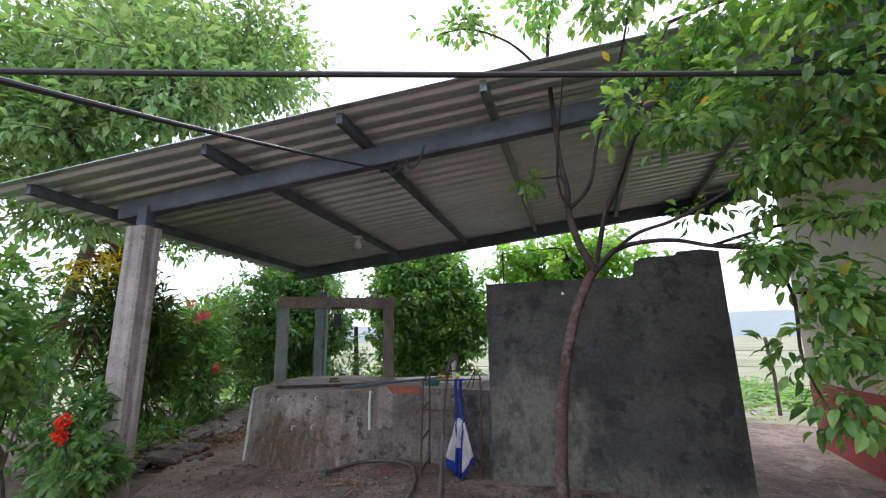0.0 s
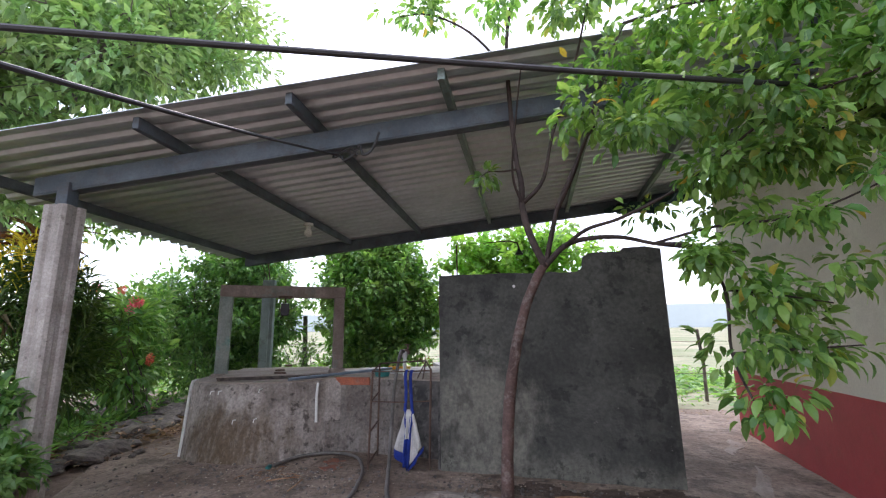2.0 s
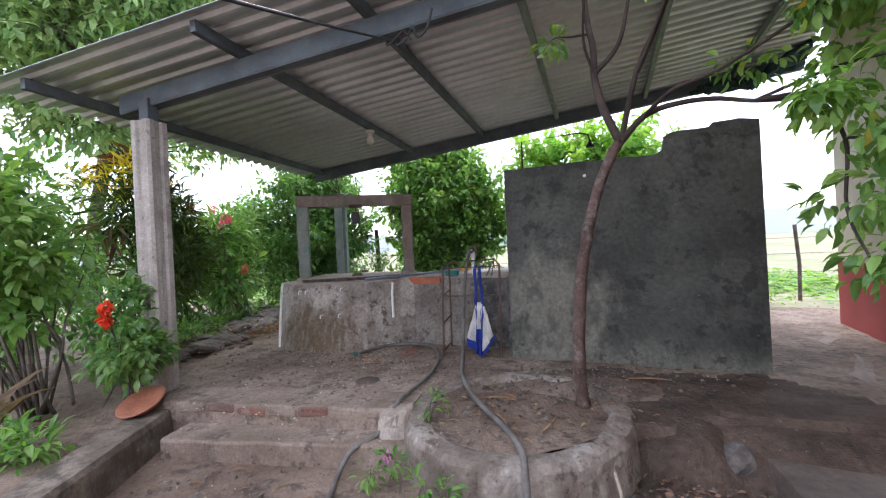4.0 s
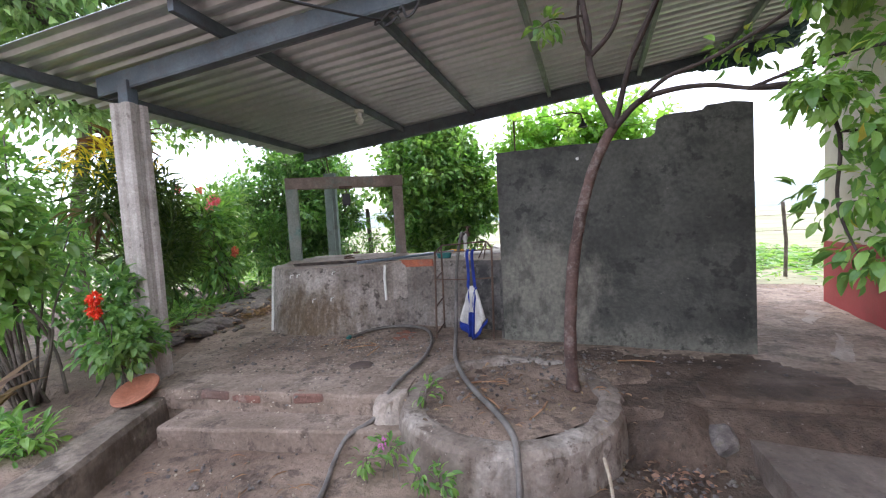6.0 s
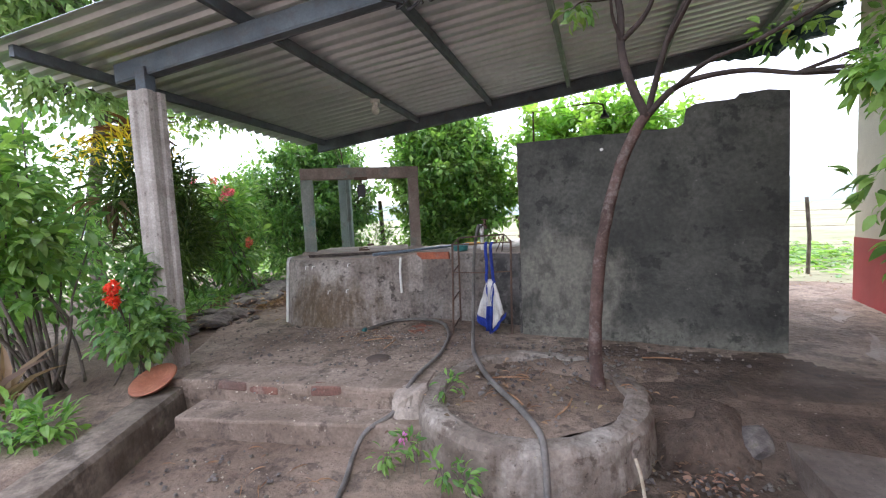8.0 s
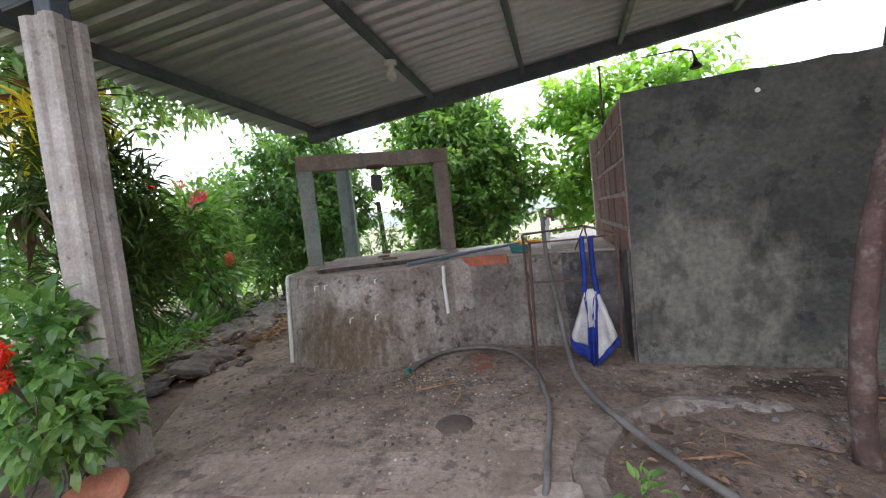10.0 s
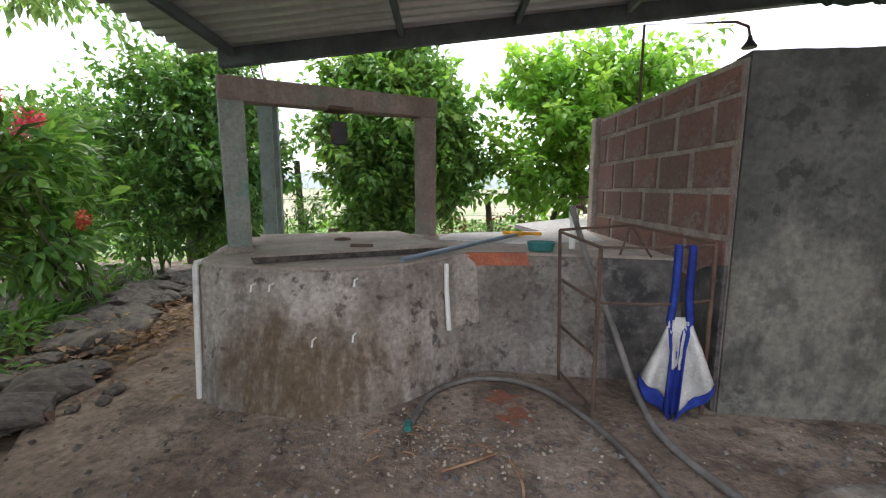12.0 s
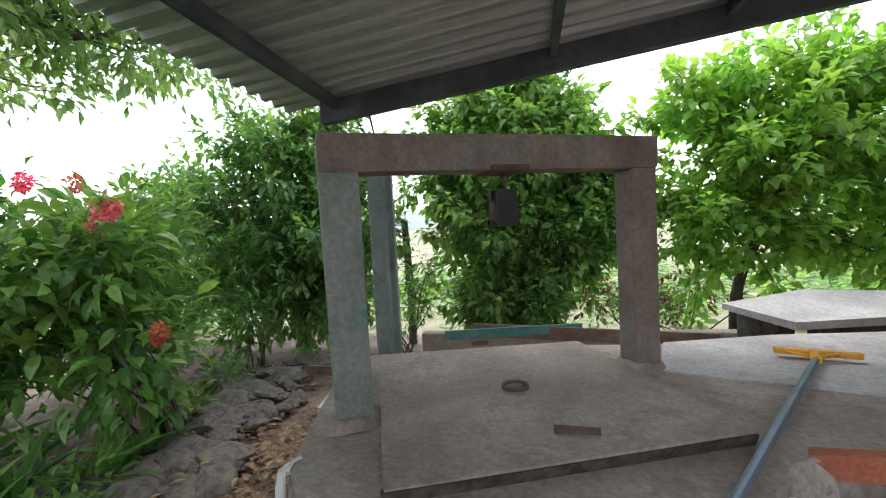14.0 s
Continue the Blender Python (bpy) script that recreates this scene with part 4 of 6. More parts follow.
def tree(name, trunk_pts, trunk_r, blobs, leaf, leaf_material, bark, label, category="tree", seed=1, per=7, twigs=True, near=False, width=0.5, spread=None, down=0.3, shell=0.35):
    """trunk_pts: the trunk's line. blobs: (centre, radii, twig ends). Limbs run from the trunk to each clump."""
    rng = np.random.default_rng(seed)
    base = trunk_pts[0]
    ob = thing(name, base, label, category)
    line_ = spline(trunk_pts, 5)
    n = len(line_)
    part("trunk", Shape().tube(line_, [trunk_r * (1.25 if i == 0 else 1 - 0.55 * i / n) for i in range(n)], 10), bark, ob, smooth=True)
    crowns = []
    for c, rad, cnt in blobs:
        rad, cnt = [r * GROW for r in rad], int(cnt * MORE)
        start = min(line_[n // 3:], key=lambda q: (Vector(c) - q).length + 0.6 * max(0, q.z - c[2]))
        pth, rr = limb(start, c, trunk_r * 0.42, trunk_r * 0.16, rng)
        part("limb", Shape().tube(pth, rr, 6), bark, ob, smooth=True)
        wood = Shape()
        ends = blob_points(rng, c, rad, cnt, shell)
        if twigs:
            for e in ends[:: max(1, cnt // 14)]:
                q, r2 = limb(pth[len(pth) // 2 + int(rng.integers(0, len(pth) // 2))], e, trunk_r * 0.14, 0.004, rng, 0.1)
                wood.tube(q, r2, 5, cap=False)
        shoots = []
        for _ in range(max(6, cnt // 7)):
            s0 = ends[int(rng.integers(0, len(ends)))]
            out_ = (s0 - np.asarray(c)) / np.asarray(rad)
            dirn = out_ / (np.linalg.norm(out_) + 1e-6) + rng.normal(0, 0.35, 3) + (0, 0, 0.45)
            dirn /= np.linalg.norm(dirn)
            L_ = rng.uniform(0.3, 0.95) * min(1.0, max(rad))
            tip = s0 + dirn * L_ + np.array((0, 0, -0.12 * L_))
            wood.tube([s0, (s0 + tip) / 2 + rng.normal(0, 0.02, 3), tip], [0.008, 0.006, 0.003], 5, cap=False)
            shoots += [s0 + (tip - s0) * k_ for k_ in np.arange(0.15, 1.01, 0.16)]
        crowns.append((np.vstack([ends, shoots]), c))
        tagged(part("twig_growth", wood, bark, ob, smooth=True), kind="stuff")
    for ends, c in crowns:
        part("crown", sprays(ends, rng, per, leaf, spread or leaf * 1.3, down, outward=c, near=near, width=width), leaf_material, ob)
    return ob


# the slim tree in the planter
rng = np.random.default_rng(5)
slim = thing("young_tree", (-0.155, 3.75, -0.02), "slim leaning tree with reddish bark and large drooping leaves", "tree")
t_line = spline([(-0.155, 3.75, -0.04), (-0.17, 3.75, 0.28), (-0.14, 3.75, 0.76), (-0.08, 3.75, 1.15), (0.01, 3.75, 1.48), (0.10, 3.74, 1.68), (0.175, 3.73, 1.79)], 5)
part("trunk", Shape().tube(t_line, [0.047 - 0.017 * i / len(t_line) + (0.015 if i == 0 else 0) for i in range(len(t_line))], 12).rough(0.006, 9), BARK, slim, "reddish brown trunk", smooth=True)
limbs_ = [
    ([(0.165, 3.73, 1.76), (0.075, 3.7, 1.98), (0.025, 3.7, 2.2), (0.025, 3.69, 2.4), (-0.005, 3.68, 2.6), (-0.03, 3.66, 3.05), (-0.03, 3.62, 3.54), (0.05, 3.6, 4.0)], 0.03, 0.012),
    ([(0.17, 3.73, 1.78), (0.23, 3.65, 2.0), (0.29, 3.6, 2.19), (0.4, 3.55, 2.4), (0.5, 3.45, 2.6), (0.6, 3.3, 2.9), (0.75, 3.2, 3.2)], 0.02, 0.007),
    ([(0.17, 3.73, 1.77), (0.31, 3.65, 1.89), (0.47, 3.6, 1.92), (0.67, 3.58, 1.91), (0.85, 3.5, 1.84), (1.0, 3.35, 1.78), (1.2, 3.1, 1.7)], 0.022, 0.007),
    ([(0.03, 3.7, 2.24), (0.15, 3.65, 2.33), (0.21, 3.62, 2.44), (0.28, 3.55, 2.7), (0.45, 3.4, 3.1), (0.55, 3.2, 3.4)], 0.018, 0.006),
    ([(0.28, 3.62, 2.15), (0.4, 3.3, 2.3), (0.45, 3.0, 2.35), (0.5, 2.75, 2.34)], 0.013, 0.004),
    ([(0.31, 3.65, 1.89), (0.45, 3.35, 1.93), (0.66, 3.3, 1.98), (0.98, 3.1, 2.1), (1.3, 2.75, 2.3), (1.6, 2.6, 2.35)], 0.014, 0.004),
    ([(0.85, 3.5, 1.84), (1.0, 3.2, 1.75), (1.05, 3.0, 1.5), (1.02, 2.92, 1.2), (1.05, 2.8, 0.98)], 0.012, 0.004),
    ([(0.0, 3.68, 2.5), (-0.1, 3.55, 2.45), (-0.18, 3.45, 2.42), (-0.25, 3.4, 2.35)], 0.008, 0.003),
    ([(-0.03, 3.64, 3.3), (-0.3, 3.5, 3.6), (-0.6, 3.4, 3.75), (-0.85, 3.35, 3.75)], 0.012, 0.004),
    ([(0.75, 3.2, 3.2), (1.0, 3.0, 3.1), (1.3, 2.75, 2.9), (1.6, 2.6, 2.8)], 0.011, 0.004),
    ([(0.85, 3.5, 1.84), (1.1, 3.2, 1.86), (1.4, 2.95, 1.84), (1.75, 2.75, 1.98)], 0.01, 0.003),
    ([(1.05, 3.0, 1.5), (1.2, 2.92, 1.47), (1.42, 2.88, 1.42)], 0.007, 0.003),
    ([(1.02, 2.92, 1.2), (1.25, 2.9, 1.22), (1.5, 2.88, 1.24)], 0.007, 0.003),
    ([(0.98, 3.1, 2.1), (1.25, 2.95, 2.14), (1.7, 2.8, 2.3)], 0.009, 0.003),
    ([(0.6, 3.3, 2.9), (1.0, 3.0, 2.66), (1.5, 2.85, 2.55)], 0.01, 0.003),
    ([(0.03, 3.7, 2.22), (-0.02, 3.55, 2.42), (0.05, 3.3, 2.75), (0.12, 3.05, 2.95)], 0.011, 0.004),
]
for pts, r0, r1 in limbs_:
    sp = spline(pts, 5)
    part("limb", Shape().tube(sp, [r0 + (r1 - r0) * i / len(sp) for i in range(len(sp))], 8), BARKDARK, slim, smooth=True)
CLUMPS = [((0.50, 2.78, 2.44), (0.25, 0.2, 0.13), 20), ((0.68, 2.68, 2.28), (0.26, 0.2, 0.11), 20), ((0.95, 2.75, 2.46), (0.3, 0.25, 0.15), 24), ((1.25, 2.72, 2.36), (0.3, 0.25, 0.2), 26),
          ((1.05, 2.95, 2.12), (0.3, 0.25, 0.12), 22), ((1.0, 2.95, 1.72), (0.16, 0.18, 0.12), 12), ((1.1, 2.92, 1.58), (0.16, 0.18, 0.14), 12), ((1.08, 2.92, 1.28), (0.22, 0.2, 0.15), 14),
          ((1.08, 2.8, 1.0), (0.14, 0.14, 0.09), 7), ((1.3, 2.95, 1.35), (0.2, 0.2, 0.16), 10), ((-0.66, 3.4, 3.78), (0.32, 0.25, 0.14), 26), ((-0.05, 3.42, 3.85), (0.3, 0.3, 0.3), 34), ((0.45, 3.2, 3.45), (0.35, 0.3, 0.3), 40),
          ((0.96, 3.05, 3.05), (0.4, 0.35, 0.28), 50), ((1.35, 2.72, 2.78), (0.4, 0.3, 0.25), 44), ((1.7, 2.66, 2.4), (0.32, 0.28, 0.2), 30), ((1.62, 2.76, 1.95), (0.16, 0.15, 0.08), 7), ((1.5, 2.95, 1.58), (0.2, 0.2, 0.1), 10),
          ((1.6, 2.7, 3.0), (0.4, 0.35, 0.25), 44), ((-0.2, 3.4, 2.38), (0.1, 0.08, 0.06), 5), ((1.3, 3.2, 2.5), (0.35, 0.3, 0.2), 26), ((0.75, 3.3, 2.75), (0.3, 0.3, 0.25), 24), ((1.9, 2.6, 2.75), (0.3, 0.3, 0.3), 34), ((1.2, 3.2, 1.98), (0.25, 0.2, 0.1), 10), ((1.55, 3.0, 2.15), (0.25, 0.2, 0.12), 12), ((0.85, 3.5, 2.05), (0.2, 0.15, 0.08), 7),
          ((1.2, 2.9, 2.12), (0.4, 0.28, 0.05), 30), ((1.5, 2.85, 2.2), (0.4, 0.28, 0.05), 30), ((1.35, 2.9, 1.84), (0.3, 0.22, 0.045), 18), ((1.5, 2.8, 2.55), (0.38, 0.3, 0.06), 26),
          ((1.75, 2.75, 2.36), (0.36, 0.28, 0.05), 28), ((1.22, 2.9, 1.47), (0.24, 0.2, 0.05), 14), ((1.32, 2.9, 1.22), (0.24, 0.16, 0.04), 12), ((0.93, 2.85, 1.66), (0.13, 0.13, 0.05), 10),
          ((1.8, 2.7, 2.02), (0.28, 0.2, 0.04), 14), ((1.0, 2.9, 2.62), (0.4, 0.3, 0.05), 22), ((1.35, 2.85, 2.95), (0.45, 0.35, 0.06), 28), ((1.9, 2.8, 2.95), (0.3, 0.3, 0.06), 20), ((0.65, 3.0, 2.85), (0.3, 0.25, 0.06), 22), ((1.15, 2.8, 1.06), (0.16, 0.1, 0.03), 6)]
for c, rad, cnt in CLUMPS:
    ends = blob_points(rng, c, rad, int(cnt * 1.25), 0.3)
    part("crown", sprays(ends, rng, 7, 0.08, 0.08, 0.55, outward=c, near=True, width=0.5, droop=0.4), L_NEAR, slim)

tree("tall_tree", [(-9.9, 5.4, -0.1), (-9.8, 5.4, 1.6), (-9.3, 5.4, 3.0), (-8.4, 5.2, 4.6), (-7.5, 5.0, 6.4)], 0.15,
     [((-7.6, 3.6, 5.2), (1.5, 1.3, 0.9), 300), ((-6.4, 4.6, 5.6), (1.4, 1.3, 0.8), 280), ((-5.6, 5.4, 5.9), (1.1, 1.0, 0.7), 180), ((-7.8, 4.9, 6.8), (1.9, 1.7, 1.2), 380),
      ((-6.0, 6.0, 7.1), (1.5, 1.4, 1.0), 260), ((-8.4, 5.9, 4.3), (1.2, 1.1, 0.7), 150), ((-8.6, 3.0, 4.2), (1.5, 1.3, 0.8), 220), ((-6.6, 3.6, 4.3), (1.0, 0.9, 0.6), 130),
      ((-8.2, 7.4, 4.0), (1.3, 1.2, 0.6), 110), ((-9.4, 6.3, 3.6), (1.0, 1.0, 0.5), 80), ((-7.2, 7.4, 4.6), (1.0, 0.9, 0.5), 60), ((-5.2, 4.2, 5.0), (0.9, 0.9, 0.6), 120), ((-7.2, 4.0, 3.4), (1.2, 1.0, 0.6), 130), ((-9.0, 4.4, 5.6), (1.6, 1.4, 1.0), 250)],
     0.19, L_TALL, BARKGREY, "tall spreading tree with feathery light green foliage", seed=11, per=6, spread=0.25, width=0.42)
tree("bush_tree", [(-4.25, 9.9, -0.2), (-4.3, 9.9, 0.5), (-4.2, 9.9, 1.2), (-4.1, 9.85, 2.0)], 0.09,
     [((-5.0, 9.7, 2.3), (0.6, 0.6, 0.7), 110), ((-3.0, 9.7, 1.5), (0.6, 0.6, 0.7), 110), ((-4.2, 9.5, 0.3), (0.9, 0.5, 0.4), 120), ((-3.9, 9.8, 3.5), (0.7, 0.6, 0.45), 90), ((-4.1, 9.7, 1.5), (1.0, 0.9, 0.8), 260), ((-4.0, 9.7, 2.5), (1.05, 0.9, 0.8), 270), ((-3.4, 9.7, 2.0), (0.75, 0.7, 0.8), 160), ((-4.4, 9.8, 3.2), (0.8, 0.7, 0.5), 120), ((-4.75, 9.8, 1.6), (0.6, 0.6, 0.7), 90), ((-3.5, 9.8, 2.95), (0.6, 0.5, 0.4), 80), ((-3.4, 9.6, 1.0), (0.6, 0.5, 0.4), 80), ((-4.3, 9.4, 0.75), (0.6, 0.5, 0.4), 90)],
     0.17, L_BRIGHT, BARKGREY, "dense dark green leafy tree at the fence", seed=12, per=8, spread=0.16, width=0.55)
tree("bush_tree", [(-1.35, 10.0, -0.2), (-1.3, 10.0, 0.6), (-1.0, 10.0, 1.4), (-0.8, 10.0, 2.2)], 0.08,
     [((-0.9, 9.9, 2.2), (1.2, 0.9, 0.8), 170), ((-0.5, 9.9, 3.0), (1.2, 0.9, 0.55), 120), ((-1.4, 9.8, 1.4), (0.9, 0.7, 0.6), 150), ((0.3, 10.0, 2.3), (1.0, 0.8, 0.8), 110), ((-1.7, 9.9, 2.9), (0.6, 0.6, 0.45), 80), ((0.2, 9.9, 1.2), (1.1, 0.7, 0.7), 140)],
     0.17, L_LIME, BARKGREY, "bright green leafy tree behind the brick wall", seed=13, per=8, spread=0.17, width=0.6)
tree("bush_tree", [(-7.2, 8.9, -0.15), (-7.2, 8.9, 0.5), (-7.1, 8.9, 1.1), (-7.0, 8.9, 1.8)], 0.12,
     [((-7.0, 8.8, 2.2), (1.0, 0.8, 0.7), 240), ((-6.5, 8.6, 1.4), (0.8, 0.7, 0.6), 170), ((-7.7, 8.7, 1.4), (0.9, 0.8, 0.7), 180), ((-6.9, 8.9, 2.9), (0.8, 0.7, 0.5), 130), ((-7.6, 8.8, 2.9), (0.8, 0.7, 0.4), 90), ((-6.4, 8.7, 0.7), (0.6, 0.5, 0.4), 80), ((-6.3, 8.8, 2.4), (0.5, 0.5, 0.5), 60), ((-8.6, 8.6, 2.0), (0.9, 0.8, 0.8), 160), ((-8.9, 8.7, 0.9), (0.9, 0.8, 0.7), 140), ((-7.1, 8.6, 0.8), (0.8, 0.6, 0.5), 110), ((-5.9, 8.8, 1.6), (0.5, 0.5, 0.6), 80)],
     0.15, L_MID, BARKGREY, "dark green bushy tree beside the stone path", seed=14, per=8, spread=0.15, width=0.5)


def shrub(name, at, blobs, leaf, material, label, category="shrub", seed=1, stems=7, per=6, width=0.4, near=False, stem_r=0.012, down=0.0, spread=None):
    rng = np.random.default_rng(seed)
    ob = thing(name, at, label, category)
    for c, rad, cnt in blobs:
        rad, cnt, leaf_ = [r * 1.18 for r in rad], int(cnt * 1.25), leaf * 1.12
        for _ in range(max(2, stems // len(blobs))):
            a = Vector(at) + Vector((rng.normal(0, 0.08), rng.normal(0, 0.08), -0.02))
            b = Vector(c) + Vector((rng.normal(0, rad[0] * 0.5), rng.normal(0, rad[1] * 0.5), rng.normal(0.3, 0.3) * rad[2]))
            pth, rr = limb(a, b, stem_r, stem_r * 0.4, rng, 0.06)
            part("stem", Shape().tube(pth, rr, 6), BARKGREY, ob, smooth=True)
        ends = blob_points(rng, c, rad, cnt, 0.25)
        part("foliage", sprays(ends, rng, per, leaf_, spread or leaf_, down, outward=c, near=near, width=width), material, ob)
    return ob


def flower_head(parent, c, r, material, seed, n=26, petal=0.035):
    rng = np.random.default_rng(seed)
    d = rng.normal(0, 1, (n * 4, 3))
    d /= np.linalg.norm(d, axis=1, keepdims=True)
    pos = np.asarray(c) + d * r * rng.uniform(0.6, 1, (n * 4, 1))
    part("flower_head", leaves(pos, d + rng.normal(0, 0.7, d.shape), np.full(n * 4, petal), width=0.6), material, parent)


hedge = shrub("flower_shrub", (-6.0, 5.9, -0.05), [((-6.35, 5.8, 0.8), (0.45, 0.4, 0.5), 70), ((-6.45, 5.75, 1.45), (0.5, 0.45, 0.3), 60), ((-6.9, 5.4, 1.1), (0.6, 0.5, 0.6), 90), ((-7.0, 6.3, 1.6), (0.6, 0.5, 0.4), 60), ((-6.25, 5.55, 1.6), (0.16, 0.14, 0.12), 9), ((-7.3, 6.4, 0.8), (0.6, 0.5, 0.5), 70)], 0.17, L_BRIGHT, "tall flowering shrub with pink flower heads", seed=21, near=True, stems=10, width=0.42, spread=0.26)
for i, c in enumerate([(-6.12, 5.6, 1.80), (-6.02, 5.58, 1.78), (-6.2, 5.6, 1.68), (-5.7, 5.6, 0.95), (-5.74, 5.62, 0.9), (-6.42, 5.6, 1.98), (-7.0, 5.6, 2.06), (-6.93, 5.55, 2.02)]):
    flower_head(hedge, c, (0.075, 0.06, 0.065, 0.05, 0.04, 0.05, 0.06, 0.05)[i], P_PINK if i not in (3, 4, 5) else P_CORAL, 30 + i, 22, 0.04)
shrub("shrub", (-7.9, 6.7, -0.05), [((-7.8, 6.9, 0.9), (0.8, 0.7, 0.7), 150), ((-7.9, 7.0, 1.7), (0.8, 0.7, 0.5), 120), ((-8.8, 6.0, 1.2), (0.9, 0.9, 0.9), 140)], 0.15, L_BRIGHT, "broad-leaved green shrub behind the flowers", seed=22, stems=8)
shrub("shrub", (-5.35, 8.6, -0.1), [((-5.4, 8.7, 0.5), (0.5, 0.4, 0.4), 80), ((-5.2, 8.7, 0.9), (0.4, 0.4, 0.3), 50)], 0.08, L_BRIGHT, "low green shrub by the fence post", seed=23)
shrub("shrub", (-2.4, 9.6, -0.2), [((-2.4, 9.6, 0.35), (0.6, 0.4, 0.35), 80)], 0.08, L_MID, "low green shrub along the fence", seed=24)

shrub("shrub", (-6.9, 7.6, -0.05), [((-7.0, 7.7, 0.5), (0.6, 0.5, 0.5), 90), ((-7.2, 7.9, 1.3), (0.7, 0.5, 0.5), 90)], 0.13, L_MID, "broad-leaved green shrub at the path end", seed=32)
shrub("shrub", (-7.3, 5.3, -0.05), [((-7.2, 5.4, 0.8), (0.7, 0.6, 0.7), 110), ((-7.4, 5.2, 1.7), (0.8, 0.6, 0.6), 110), ((-8.3, 4.6, 1.2), (0.9, 0.8, 1.0), 130)], 0.14, L_MID, "dense leafy shrub deep in the bed", seed=33)
shrub("vine_tangle", (-1.9, 10.0, -0.2), [((-1.9, 10.0, 0.5), (0.8, 0.3, 0.4), 60), ((-3.0, 10.1, 0.4), (0.5, 0.3, 0.3), 40)], 0.1, L_BRONZE, "dark dry vine tangle on the fence", "vine", seed=34)
shrub("shrub", (0.9, 9.9, -0.2), [((0.9, 9.9, 0.5), (0.9, 0.5, 0.5), 80)], 0.12, L_MID, "low shrub behind the screen wall", seed=35)
shrub("shrub", (2.0, 10.4, -0.2), [((1.9, 10.3, 0.05), (0.8, 0.4, 0.25), 70)], 0.08, L_BRIGHT, "low weeds at the path end", seed=36)

# croton bush and its bromeliad behind the column
croton = shrub("croton_bush", (-4.5, 3.5, -0.05), [((-4.7, 3.7, 0.9), (0.5, 0.42, 0.6), 90), ((-4.6, 3.45, 1.7), (0.62, 0.42, 0.42), 130), ((-4.7, 3.9, 1.25), (0.42, 0.36, 0.5), 80)], 0.17, L_CROTON, "dark croton bush with yellow young leaves", seed=25, stems=9, per=9, width=0.16, spread=0.13, down=-0.3)
rng = np.random.default_rng(26)
part("foliage", sprays(blob_points(rng, (-4.6, 3.3, 1.98), (0.72, 0.4, 0.26), 40, 0.6), rng, 9, 0.15, 0.1, -0.6, near=True, width=0.16), L_GOLD, croton, "yellow young leaves")
brom = thing("bromeliad", (-4.85, 3.6, 2.05), "bronze bromeliad with strap leaves", "plant")
for kk, (c, mt, cnt) in enumerate((((-4.85, 3.6, 2.2), L_BRONZE, 40), ((-4.7, 3.4, 2.15), L_BRONZE, 30), ((-4.9, 3.3, 1.55), L_DRY, 26))):
    d = rng.normal(0, 1, (cnt, 3))
    d[:, 2] = np.abs(d[:, 2]) * (0.8 if kk < 2 else -0.9)
    part("leaf_rosette", leaves(np.tile(c, (cnt, 1)) + d * 0.03, d, rng.uniform(0.25, 0.42, cnt), near=True, width=0.13, droop=0.5), mt, brom)
part("stem", Shape().tube([(-4.8, 3.65, 0.0), (-4.85, 3.62, 1.1), (-4.85, 3.6, 2.2)], [0.05, 0.04, 0.03], 8), BARKGREY, brom)

# ixora at the foot of the column
ixora = shrub("ixora_bush", (-3.72, 2.72, -0.08), [((-3.6, 2.68, 0.42), (0.46, 0.24, 0.26), 80), ((-3.75, 2.72, 0.7), (0.36, 0.25, 0.26), 55), ((-3.42, 2.8, 0.40), (0.25, 0.14, 0.16), 30), ((-3.6, 2.75, 0.85), (0.14, 0.12, 0.15), 12)], 0.085, L_MID, "ixora bush with red-orange flower heads at the column", seed=27, stems=10, near=True, width=0.5, stem_r=0.008)
for i, c in enumerate([(-3.33, 2.43, 0.81), (-3.36, 2.44, 0.79), (-3.38, 2.44, 0.71), (-3.35, 2.43, 0.69)]):
    flower_head(ixora, c, 0.035, P_RED, 50 + i, 20, 0.03)
    part("stem", Shape().tube(spline([(-3.6, 2.66, 0.3), (-3.45, 2.54, 0.55), c]), 0.005, 6), BARKGREY, ixora, smooth=True)
shrub("tall_shrub", (-4.25, 2.35, -0.08), [((-4.35, 2.32, 1.15), (0.4, 0.36, 0.45), 55), ((-4.7, 2.2, 1.75), (0.38, 0.35, 0.35), 45), ((-4.5, 2.2, 0.8), (0.4, 0.35, 0.4), 40), ((-4.3, 2.1, 1.5), (0.4, 0.35, 0.5), 50)], 0.125, L_BRIGHT, "tall leafy hibiscus shrub with bare lower stems", seed=28, stems=20, near=True, width=0.55, stem_r=0.014)
shrub("shrub", (-5.6, 2.6, -0.08), [((-5.6, 2.7, 0.8), (0.8, 0.6, 0.8), 130), ((-5.8, 2.9, 1.9), (0.8, 0.6, 0.6), 110), ((-6.4, 3.4, 1.2), (0.8, 0.7, 0.9), 120)], 0.14, L_MID, "leafy green shrub deep in the bed", seed=29, stems=9)
shrub("bed_plant", (-3.4, 1.75, -0.1), [((-3.45, 1.8, 0.0), (0.32, 0.25, 0.1), 30), ((-3.25, 1.95, -0.02), (0.16, 0.12, 0.06), 10)], 0.1, L_BRIGHT, "low bright green plants in the bed", "plant", seed=41, stems=6, near=True, width=0.35, stem_r=0.004)


